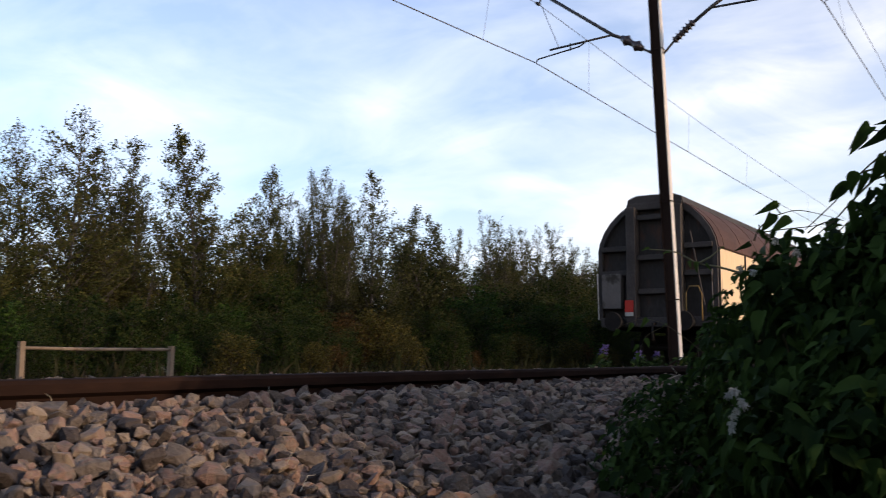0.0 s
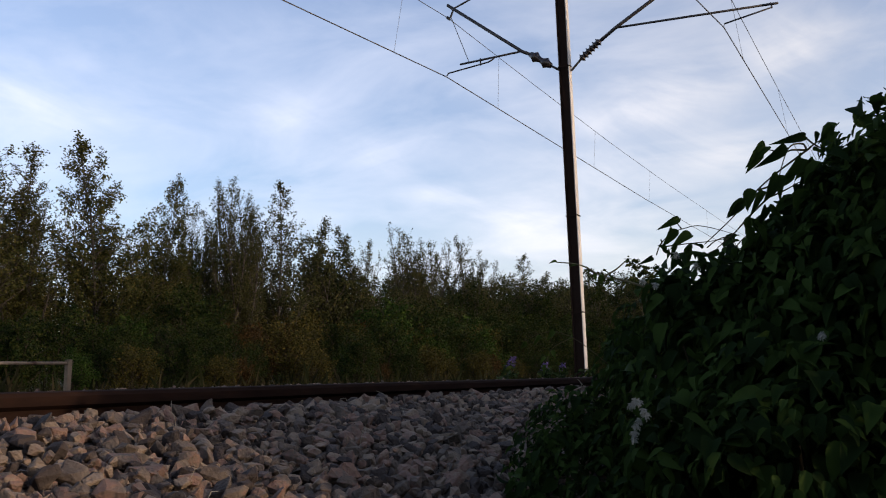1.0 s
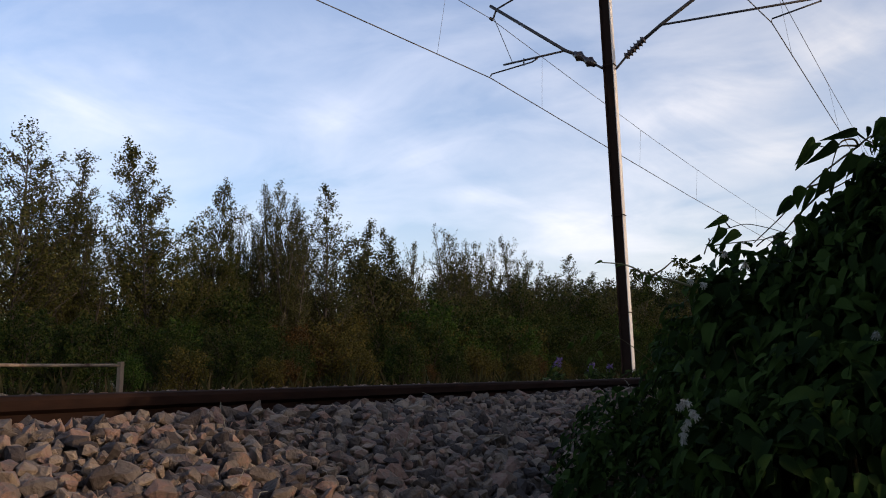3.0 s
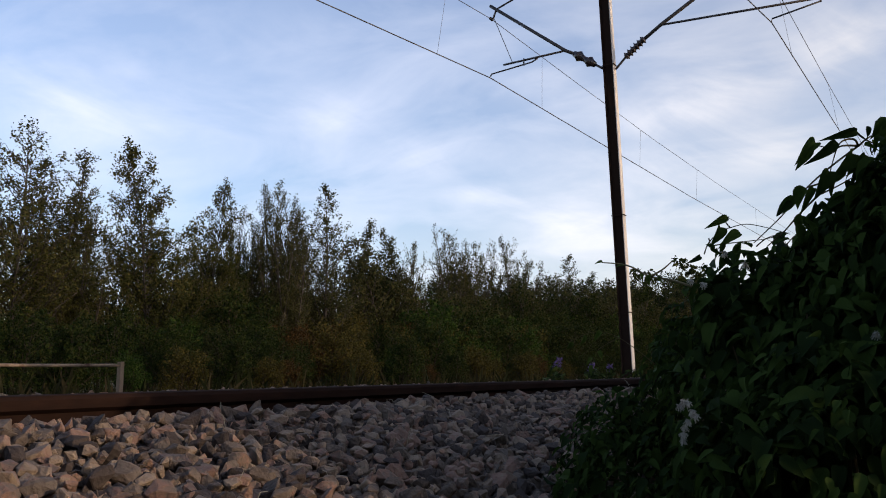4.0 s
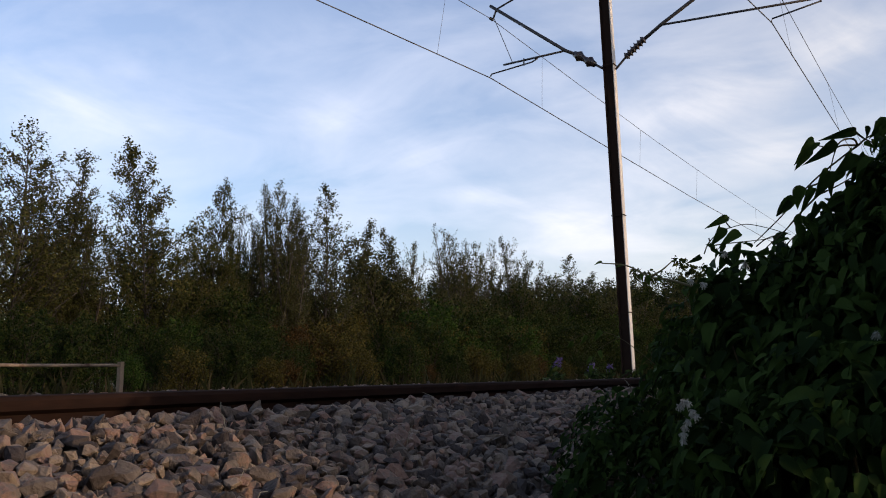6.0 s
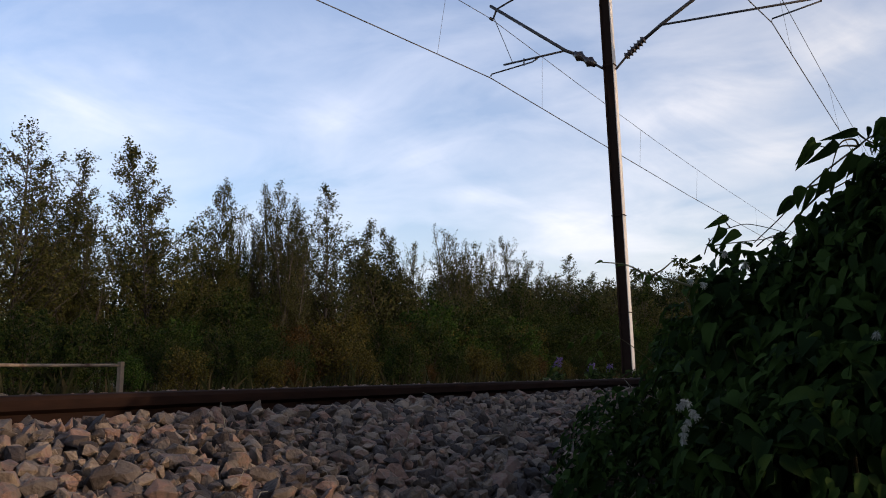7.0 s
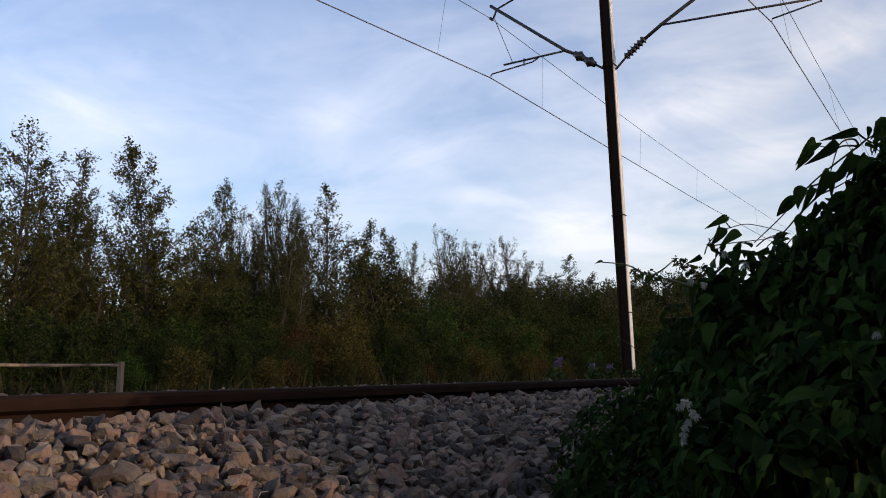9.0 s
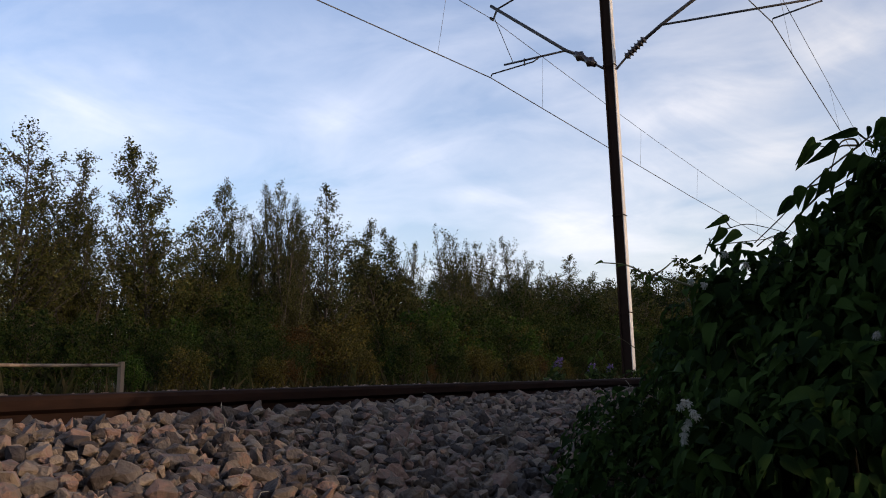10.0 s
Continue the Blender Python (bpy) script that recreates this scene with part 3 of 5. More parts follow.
def make_wires():
    y = MAST_Y
    far = thing("overhead_line", pose(0, 0, 0), "thin dark contact and carrier wires over the far track", "wire", "overhead lines")
    bm = bmesh.new()
    tube(bm, [(-13.6, -35, 5.66), (-8.0, y, 5.68), (-8.06, 30, 5.66), (-7.7, 70, 5.66), (-8.2, 130, 5.66), (-7.9, 400, 5.66)], 0.010, 6)
    part("contact_wire", bm, WIRE, far)
    bm = bmesh.new()
    tube(bm, [(-8.0, -35, 6.86), (-8.0, 2, 6.15), (-7.98, 9, 6.5), (-7.96, y, 6.86), (-7.98, 20, 6.78), (-8.0, 26, 6.70), (-8.0, 33, 6.68), (-8.0, 42, 6.74), (-7.9, 66, 6.9),
              (-8.0, 100, 6.6), (-8.0, 400, 6.6)], 0.0065, 6)
    part("carrier_wire", bm, WIRE, far)
    for a, xb, zt in ((13.79, -8.18, 6.74), (18.0, -8.02, 6.82), (24.7, -8.05, 6.72), (30.6, -8.06, 6.69), (39.7, -7.97, 6.73), (50, -7.9, 6.80), (9.0, -8.7, 6.5)):
        bm = bmesh.new()
        tube(bm, [(xb, a, 5.67), (-8.0, a, zt)], 0.0032, 5)
        part("dropper", bm, WIRE, far)
    near = thing("overhead_line", pose(0, 0, 0), "thin dark contact and carrier wires over the near track", "wire", "overhead lines")
    bm = bmesh.new()
    tube(bm, [(-8.2, -35, 5.75), (-2.73, y, 5.77), (-2.72, 24, 5.76), (-3.1, 70, 5.74), (-2.7, 400, 5.74)], 0.010, 6)
    part("contact_wire", bm, WIRE, near)
    bm = bmesh.new()
    tube(bm, [(-2.9, -35, 7.0), (-2.9, -10, 6.5), (-2.9, y, 6.98), (-2.9, 23.5, 6.92), (-2.9, 30, 6.93), (-2.9, 66, 7.0), (-2.9, 400, 6.9)], 0.0068, 6)
    part("carrier_wire", bm, WIRE, near)
    for a, zt in ((17.28, 6.96), (23.5, 6.92), (30.0, 6.93), (37, 6.95)):
        bm = bmesh.new()
        tube(bm, [(-2.72, a, 5.76), (-2.9, a, zt)], 0.0032, 5)
        part("dropper", bm, WIRE, near)


# ------------------------------------------------------------------ the goods wagon
def make_wagon():
    """Covered bulk wagon with a rounded hood; its rear end is at the origin, it runs to +y."""
    wagon = thing("goods_wagon", pose(-7.9, 21.6, -0.19), "grimy covered goods wagon with cream sides and brown rounded roof", "wagon")
    length = 13.6
    side = [(1.5, 1.15), (1.5, 2.72), (1.455, 2.94), (1.34, 3.19), (1.16, 3.43), (0.92, 3.65), (0.66, 3.82)]
    hood = [(-x, z) for x, z in side] + side[::-1]
    bm = bmesh.new()
    extrude_profile(bm, [(x * 0.985, z - 0.012) for x, z in hood], 0.12, length - 0.12)
    part("body", bm, WAGON_END, wagon)
    for s in (-1, 1):
        for k in range(6):
            y0 = 0.10 + k * (length - 0.2) / 6
            y1 = y0 + (length - 0.2) / 6 - 0.025
            bm = bmesh.new()
            box(bm, *((s * 1.479, y0, 1.12, s * 1.50, y1, 2.70)[i] for i in (0, 1, 2, 3, 4, 5)), bevel=0.004)
            part("side_panel", bm, WAGON_SIDE, wagon, "cream painted side panel")
        for k in range(7):
            y0 = 0.085 + k * (length - 0.2) / 6
            bm = bmesh.new()
            box(bm, s * 1.485, y0 - 0.02, 1.10, s * 1.535, y0 + 0.03, 2.71, 0.006)
            part("side_rib", bm, WAGON_RIB, wagon)
    roof = hood[1:-1]
    outer = [(x * 1.012, z + 0.02) for x, z in roof]
    inner = [(x * 0.99, z - 0.006) for x, z in roof][::-1]
    bm = bmesh.new()
    extrude_profile(bm, outer + inner, 0.06, length - 0.06)
    for k in range(9):
        y0 = 0.5 + k * 1.55
        extrude_profile(bm, [(x * 1.016, z + 0.027) for x, z in roof] + inner, y0, y0 + 0.06)
    part("roof", bm, WAGON_ROOF, wagon, "rust brown rounded roof")
    bm = bmesh.new()
    extrude_profile(bm, [(-0.72, 3.78), (-0.68, 3.95), (-0.46, 4.03), (0.46, 4.03), (0.68, 3.95), (0.72, 3.78)], -0.05, length + 0.05)
    part("roof_hatch_cover", bm, WAGON_RIB, wagon, "grey roof hatch cover")
    # rear end: rim, uprights, rails, panels
    bm = bmesh.new()
    rim_o = [(x, z) for x, z in hood]
    rim_i = [(x * 0.93, 1.15 + (z - 1.15) * 0.955) for x, z in hood]
    rim = rim_o + rim_i[::-1]
    a = [bm.verts.new((x, -0.03, z)) for x, z in rim]
    b = [bm.verts.new((x, 0.13, z)) for x, z in rim]
    n, m = len(rim), len(hood)
    for i in range(n):
        bm.faces.new((a[i], a[(i + 1) % n], b[(i + 1) % n], b[i]))
    for i in range(m - 1):
        bm.faces.new((a[i], a[n - 1 - i], a[n - 2 - i], a[i + 1]))
    bmesh.ops.recalc_face_normals(bm, faces=bm.faces)
    part("end_rim", bm, WAGON_RIB, wagon)
    for x in (-0.58, 0.58):
        bm = bmesh.new()
        box(bm, x - 0.12, -0.20, 0.95, x + 0.12, 0.115, 3.75, 0.02)
        part("end_upright", bm, WAGON_RIB, wagon)
    for x0, x1, z in ((-1.40, -0.72, 2.78), (0.72, 1.40, 2.78), (-0.45, 0.45, 3.50), (-0.45, 0.45, 2.55), (-1.40, -0.72, 2.2), (0.72, 1.40, 2.15), (-0.45, 0.45, 1.75)):
        bm = bmesh.new()
        box(bm, x0, -0.09, z - 0.06, x1, 0.115, z + 0.06, 0.012)
        part("end_rail", bm, WAGON_RIB, wagon)
    bm = bmesh.new()
    box(bm, -0.70, -0.10, 3.68, 0.70, 0.115, 3.84, 0.015)
    part("end_header", bm, WAGON_RIB, wagon)
    bm = bmesh.new()
    box(bm, -1.36, -0.16, 1.35, -0.86, 0.115, 2.18, 0.02)
    part("end_locker", bm, GREY_BOX, wagon, "pale grey stained locker")
    bm = bmesh.new()
    tube(bm, [(0.88, -0.06, 3.1), (1.20, -0.10, 1.4)], 0.022, 8)
    part("brake_pipe", bm, WAGON_RIB, wagon)
    # underframe
    bm = bmesh.new()
    box(bm, -1.42, -0.10, 0.92, 1.42, 0.10, 1.14, 0.015)
    part("headstock", bm, WAGON_RIB, wagon)
    bm = bmesh.new()
    for x in (-1.25, 1.15):
        box(bm, x, 0.105, 0.86, x + 0.10, length - 0.11, 1.13, 0.01)
    part("sole_bar", bm, BLACK_IRON, wagon)
    bm = bmesh.new()
    extrude_profile(bm, [(-0.9, 1.10), (-0.42, 0.34), (0.42, 0.34), (0.9, 1.10)], 2.6, length - 2.6)
    part("discharge_hopper", bm, BLACK_IRON, wagon)
    for s in (-1, 1):
        bm = bmesh.new()
        tube(bm, [(s * 0.875, -0.105, 1.03), (s * 0.875, -0.40, 1.03)], [0.11, 0.09], 14)
        tube(bm, [(s * 0.875, -0.40, 1.03), (s * 0.875, -0.62, 1.03)], 0.07, 14)
        tube(bm, [(s * 0.875, -0.62, 1.03), (s * 0.875, -0.66, 1.03)], [0.225, 0.21], 20)
        part("buffer", bm, BLACK_IRON, wagon)
    bm = bmesh.new()
    tube(bm, [(0, -0.105, 1.0), (0, -0.30, 0.98), (0.0, -0.34, 0.80), (0.0, -0.30, 0.62)], 0.035, 8)
    part("coupling", bm, BLACK_IRON, wagon)
    for k, (x, z) in enumerate(((-0.62, 1.42), (0.95, 1.25))):
        bm = bmesh.new()
        if k == 0:
            box(bm, x - 0.11, -0.235, z - 0.16, x + 0.11, -0.205, z + 0.12, 0.01)
            plate = part("tail_plate", bm, RED_PLATE, wagon, "red tail plate with white foot")
            bm = bmesh.new()
            box(bm, x - 0.105, -0.2375, z - 0.25, x + 0.105, -0.204, z - 0.161, 0.006)
            part("white_field", bm, WHITE_PLATE, plate)
        else:
            tube(bm, [(x - 0.18, -0.13, z - 0.2), (x - 0.18, -0.13, z + 0.42), (x - 0.10, -0.13, z + 0.58), (x + 0.12, -0.13, z + 0.58), (x + 0.2, -0.13, z + 0.40), (x + 0.2, -0.13, z - 0.2)], 0.018, 8)
            part("handrail", bm, YELLOW, wagon, "ochre handrail", smooth=True)
    bm = bmesh.new()
    tube(bm, [(-1.47, -0.1, 1.1), (-1.47, -0.16, 2.2)], 0.016, 8)
    part("grab_rail", bm, WHITE_PLATE, wagon, "white grab rail")
    bm = bmesh.new()
    tube(bm, [(1.40, -0.1, 1.1), (1.40, -0.16, 2.2)], 0.016, 8)
    part("grab_rail", bm, GREY_BOX, wagon)
    wagon.scale = (1, 1, 1.04)
    for y0 in (2.2, length - 2.2):
        bm = bmesh.new()
        for s in (-1, 1):
            box(bm, s * 0.98 - 0.05, y0 - 1.35, 0.42, s * 0.98 + 0.05, y0 + 1.35, 0.62, 0.02)
        box(bm, -0.92, y0 - 0.2, 0.45, 0.92, y0 + 0.2, 0.75, 0.02)
        part("bogie", bm, BLACK_IRON, wagon)
        for dy in (-0.9, 0.9):
            bm = bmesh.new()
            for s in (-1, 1):
                tube(bm, [(s * 0.68, 0, 0), (s * 0.72, 0, 0), (s * 0.721, 0, 0), (s * 0.80, 0, 0)], [0.485, 0.485, 0.455, 0.45], 28)
            tube(bm, [(-0.9, 0, 0), (0.9, 0, 0)], 0.075, 12)
            wheel = part("wheelset", bm, BLACK_IRON, wagon, at=pose(0, y0 + dy, 0.455))
            WHEELS.append(wheel)
    return wagon


WHEELS = []


# ------------------------------------------------------------------ trees and shrubs
def limb_path(rng, start, direction, length, bend, steps, wander=0.10):
    p, d, pts = np.array(start, float), np.array(direction, float), []
    d /= np.linalg.norm(d)
    for _ in range(steps + 1):
        pts.append(p.copy())
        d = d + rng.normal(0, wander, 3) + np.array(bend) / steps
        d /= np.linalg.norm(d)
        p = p + d * length / steps
    return pts


def make_tree(name, seed, height, spread, leaves, leaf_mat, leaf_size, template, label, category, stems=1, start=0.12, dense=1.0, bark=BARK, group="", twig=0.65, rise=0.8, tip=0.75, fine=1.0, flare=0.2, loose=0.07, limbs=44, up=0.8, straight=0.05):
    """A tree or shrub at the origin: tapered trunk, rising limbs, twigs, and leaves strung along them."""
    rng = np.random.default_rng(seed)
    tree = thing(name, pose(0, 0, 0), label, category, group)
    branches, twigs = bmesh.new(), bmesh.new()
    spots, ways = [], []
    for s in range(stems):
        lean = rng.normal(0, 0.04 if stems == 1 else flare, 2)
        hs = height * (1.0 if s == 0 else rng.uniform(0.72, 0.98))
        trunk = limb_path(rng, (rng.normal(0, 0.08) * (stems > 1), rng.normal(0, 0.08) * (stems > 1), 0), (lean[0], lean[1], 1), hs, (0, 0, 0.25), 10, straight)
        r0 = 0.009 * hs + 0.010
        wood = bmesh.new()
        tube(wood, trunk, [max(0.005, r0 * (1 - i / 10.5)) for i in range(11)], 7, False)
        part("trunk", wood, bark, tree, smooth=True)
        if s == 0:
            TOPS[tree.name], TIPS[tree.name] = float(trunk[-1][2]) + 0.08, trunk[-1][:2].tolist()
        count = int(limbs * dense / stems ** 0.5)
        for k in range(count):
            u = start + (0.97 - start) * ((k + rng.random()) / count)
            i = min(9, int(u * 10))
            base = trunk[i] + (trunk[i + 1] - trunk[i]) * (u * 10 - i)
            a = k * 2.4 + rng.normal(0, 0.4)
            reach = spread * (1 - u) ** tip * rng.uniform(0.6, 1.15) + 0.07
            limb = limb_path(rng, base, (math.cos(a), math.sin(a), rise + rng.normal(0, 0.2)), reach, (0, 0, 0.35), 5)
            tube(branches, limb[::2] + limb[5:], [max(0.004, r0 * 0.38 * (1 - u) + 0.004) * (1 - j / 6) + 0.002 for j in (0, 2, 4, 5)], 4, False)
            for q in range(max(3, int(reach * 5 * fine))):
                v = rng.uniform(0.15, 1.0)
                j = min(4, int(v * 5))
                b2 = limb[j] + (limb[j + 1] - limb[j]) * (v * 5 - j)
                dirn = rng.normal(0, 0.6, 3) + np.array([math.cos(a) * 0.6, math.sin(a) * 0.6, up])
                tw = limb_path(rng, b2, dirn, rng.uniform(0.4, 1.2) * twig * (0.3 + 0.7 * (1 - u) ** 0.6), (0, 0, rng.choice([-0.5, 0.5])), 3)
                if fine >= 1 or q % 3 == 0:
                    tube(twigs, tw[::3], [0.004, 0.0018], 3, False)
                spots.append(tw)
        spots.append(trunk[-3:] + [trunk[-1] + np.array((0, 0, 0.12))])
    tagged(part("branch_spray", branches, bark, tree, smooth=True), kind="stuff")
    tagged(part("twig_spray", twigs, TWIG, tree), kind="stuff")
    paths = np.array([p[:4] for p in spots])
    share = np.linalg.norm(paths[:, 3] - paths[:, 0], axis=1)
    pick = rng.choice(len(paths), leaves, p=share / share.sum())
    u = rng.uniform(0.1, 1.0, leaves) * 2.999
    i = u.astype(int)
    base = paths[pick, i] + (paths[pick, i + 1] - paths[pick, i]) * (u - i)[:, None]
    base = base + rng.normal(0, loose, (leaves, 3))
    normal = rng.normal(0, 1, (leaves, 3)) + np.array([0, 0, 0.5])
    tipd = rng.normal(0, 1, (leaves, 3)) + np.array([0, 0, -0.5])
    scatter("crown", [template], np.zeros(leaves, int), base, facing(normal, tipd), rng.uniform(0.65, 1.25, leaves) * leaf_size, leaf_mat, tree)
    return tree


TOPS, TIPS = {}, {}


def plant(source, x, y, turn, size, tall=1.0):
    z = float(bed_height(x)) - 0.03
    own = source.matrix_basis.to_scale()
    return copy_thing(source, Matrix.Translation((x, y, z)) @ Matrix.Rotation(radians(turn), 4, "Z") @ Matrix.Diagonal((size / own.x, size / own.y, size * tall / own.z, 1)))


def move_to(source, x, y, turn, size, tall=1.0):
    source.matrix_basis = Matrix.Translation((x, y, float(bed_height(x)) - 0.03)) @ Matrix.Rotation(radians(turn), 4, "Z") @ Matrix.Diagonal((size, size, size * tall, 1))


def make_woods():
    g = "young trees beside the line"
    kinds = [
        make_tree("birch", 1, 6.8, 3.3, 11000, LEAF_BIRCH, 0.072, SMALL_LEAF, "young birch with sparse yellowing olive leaves", "tree", group=g, tip=0.8, limbs=64, start=0.06, loose=0.06, rise=1.0),
        make_tree("birch", 2, 6.7, 2.7, 19000, LEAF_BIRCH, 0.072, SMALL_LEAF, "dense conical young birch with olive leaves", "tree", group=g, tip=0.85, limbs=80, start=0.05, loose=0.06, rise=0.9),
        make_tree("birch", 3, 6.7, 2.2, 9500, LEAF_WILLOW, 0.072, SMALL_LEAF, "slender young birch with grey green leaves", "tree", group=g, tip=0.75, limbs=62, start=0.06, loose=0.05, rise=1.2),
        make_tree("willow", 4, 6.3, 1.5, 12500, LEAF_WILLOW, 0.105, NARROW_LEAF, "bushy many-stemmed willow with grey green leaves", "tree", stems=9, group=g, rise=1.9, tip=0.6, flare=0.15, start=0.08, limbs=54, up=1.4, straight=0.035, loose=0.05),
        make_tree("willow", 5, 6.1, 1.9, 14500, LEAF_BIRCH, 0.105, NARROW_LEAF, "bushy many-stemmed willow with olive leaves", "tree", stems=8, group=g, rise=1.5, tip=0.6, flare=0.22, start=0.06, limbs=58, up=1.2, straight=0.04, loose=0.05),
        make_tree("poplar", 6, 6.4, 0.6, 4600, LEAF_WILLOW, 0.075, SMALL_LEAF, "thin upright young poplar with few leaves", "tree", group=g, rise=1.8, dense=0.8),
        make_tree("alder", 7, 4.6, 2.0, 7000, LEAF_SHRUB, 0.095, SMALL_LEAF, "low bushy alder with dark green leaves", "tree", stems=4, group=g, rise=1.2, start=0.04, tip=0.4, fine=0.6),
        make_tree("alder", 8, 4.4, 1.9, 7000, LEAF_WILLOW, 0.095, SMALL_LEAF, "low bushy alder with olive leaves", "tree", stems=4, group=g, rise=1.2, start=0.04, tip=0.4, fine=0.6),
        make_tree("alder", 9, 4.5, 2.0, 2300, LEAF_SHRUB, 0.20, SMALL_LEAF, "distant bushy alder with dark green leaves", "tree", stems=3, group=g, rise=1.2, start=0.04, tip=0.4, fine=0.3, limbs=24),
    ]
    # kind, x and y of the crown's tip, turn, top above the rail, slimness
    rows = [(0, -20.0, 9.6, 10, 5.4, 1.0), (1, -20.0, 11.1, 190, 5.5, 1.0), (0, -20.2, 12.4, 200, 5.5, 1.1), (0, -20.0, 14.0, 80, 6.15, 1.2), (2, -20.2, 14.7, 30, 5.4, 1.1), (2, -20.0, 15.7, 130, 5.8, 1.1),
            (1, -20.0, 17.1, 150, 6.4, 1.05), (1, -20.9, 16.3, 60, 4.9, 0.9), (6, -20.8, 17.8, 10, 3.9, 0.75), (4, -20.6, 16.4, 240, 4.4, 0.8), (4, -20.5, 14.9, 60, 3.6, 0.8), (2, -20.3, 18.1, 290, 4.1, 1.0), (4, -20.3, 19.2, 15, 3.9, 0.75),
            (1, -20.0, 20.9, 40, 5.95, 0.75), (6, -20.4, 20.6, 200, 4.2, 0.7), (6, -20.6, 21.8, 320, 3.9, 0.6), (3, -20.2, 22.0, 140, 5.3, 0.65), (3, -20.0, 22.7, 0, 6.15, 0.75), (3, -20.1, 23.6, 120, 6.4, 0.8), (3, -20.3, 24.6, 60, 5.9, 0.65), (3, -20.3, 23.1, 250, 5.8, 0.65), (3, -20.4, 24.1, 330, 6.2, 0.65), (4, -20.6, 23.3, 100, 4.7, 0.7), (2, -20.0, 25.9, 200, 6.65, 1.05),
            (7, -20.2, 27.4, 50, 4.7, 0.95), (5, -20.0, 28.8, 60, 5.75, 1.1), (5, -20.0, 29.6, 160, 5.5, 1.1), (6, -20.3, 30.6, 250, 4.7, 0.95), (7, -20.5, 29.1, 130, 4.2, 0.9), (4, -20.0, 32.0, 210, 5.2, 0.7), (4, -20.0, 33.4, 10, 6.2, 0.8),
            (3, -20.0, 35.0, 300, 5.9, 0.9), (4, -20.2, 36.8, 77, 4.6, 0.75), (4, -20.0, 38.5, 133, 5.7, 0.8), (3, -20.0, 39.8, 33, 6.5, 0.9), (4, -20.0, 41.3, 111, 6.55, 0.8), (3, -20.0, 43.3, 200, 5.7, 0.9),
            (7, -20.0, 45.8, 20, 4.9, 0.9), (2, -20.0, 48.4, 10, 6.5, 1.2), (5, -20.0, 52.0, 20, 5.8, 1.2), (3, -20.0, 54.2, 20, 5.7, 0.8), (4, -20.0, 58.0, 20, 5.7, 0.8), (3, -20.0, 61.0, 80, 6.4, 0.8),
            (4, -20.0, 65.5, 0, 6.7, 0.8), (3, -20.0, 70.0, 40, 7.2, 0.8)]
    first = set()

    def stand(k, x, y, turn, size, tall=1.0):
        if k in first:
            plant(kinds[k], x, y, turn, size, tall)
        else:
            first.add(k)
            move_to(kinds[k], x, y, turn, size, tall)
    for k, x, y, turn, top, slim in rows:
        tall = (top + 0.5) / TOPS[kinds[k].name]
        lean = Matrix.Rotation(radians(turn), 3, "Z") @ Vector((*TIPS[kinds[k].name], 0)) * tall * slim
        stand(k, x - lean.x, y - lean.y, turn, tall * slim, 1 / slim)
    rng = random.Random(4)
    for y in np.arange(6.5, 62, 1.35):
        stand(rng.choice([6, 7]), -22.0 + rng.uniform(-0.9, 0.9), y + rng.uniform(-0.7, 0.7), rng.uniform(0, 360), (0.57 + float(np.interp(y, (14, 26, 40, 62), (0.105, 0.102, 0.094, 0.085))) * (11.1 + 0.863 * y)) / 4.5 * rng.uniform(0.88, 1.06))
    for y in np.arange(30, 84, 2.3):
        stand(rng.choice([6, 7]), -18.0 + rng.uniform(-0.7, 0.7), y + rng.uniform(-0.7, 0.7), rng.uniform(0, 360), min(1.6, 0.75 + 0.022 * (y - 30)) * rng.uniform(0.92, 1.08))
    for y in np.arange(2, 60, 2.6):
        stand(8, -25.5 + rng.uniform(-0.9, 0.9), y + rng.uniform(-0.7, 0.7), rng.uniform(0, 360), (0.57 + 0.070 * (12.9 + 0.863 * y)) / 4.5 * rng.uniform(0.85, 1.05))
    for y in np.arange(62, 190, 5.5):
        stand(8, -20.5 + rng.uniform(-2.5, 2.5), y + rng.uniform(-1, 1), rng.uniform(0, 360), rng.uniform(1.45, 1.9))
    g = "shrubs on the far verge"
    common = dict(start=0.05, dense=0.8, fine=0.7, bark=TWIG, group=g, loose=0.06)
    shrubs = [
        make_tree("shrub", 11, 2.3, 1.25, 4600, LEAF_SHRUB, 0.074, SMALL_LEAF, "dense dark green shrub on the far verge", "shrub", stems=5, twig=0.45, **common),
        make_tree("shrub", 12, 2.0, 1.2, 4600, LEAF_SHRUB, 0.095, NARROW_LEAF, "dense dark green shrub on the far verge", "shrub", stems=6, twig=0.45, **common),
        make_tree("shrub", 13, 1.8, 0.9, 4200, LEAF_RUSSET, 0.060, SMALL_LEAF, "russet brown withering shrub on the far verge", "shrub", stems=6, twig=0.40, **common),
        make_tree("shrub", 14, 2.1, 1.2, 4600, LEAF_WILLOW, 0.090, NARROW_LEAF, "grey green broom-like shrub on the far verge", "shrub", stems=7, twig=0.5, rise=1.4, **common),
        make_tree("shrub", 15, 1.9, 1.1, 4400, LEAF_GOLD, 0.074, SMALL_LEAF, "yellowing olive shrub on the far verge", "shrub", stems=6, twig=0.45, **common),
        make_tree("shrub", 16, 2.1, 1.2, 4600, LEAF_FRESH, 0.078, SMALL_LEAF, "fresh green leafy shrub on the far verge", "shrub", stems=6, twig=0.45, **common),
    ]
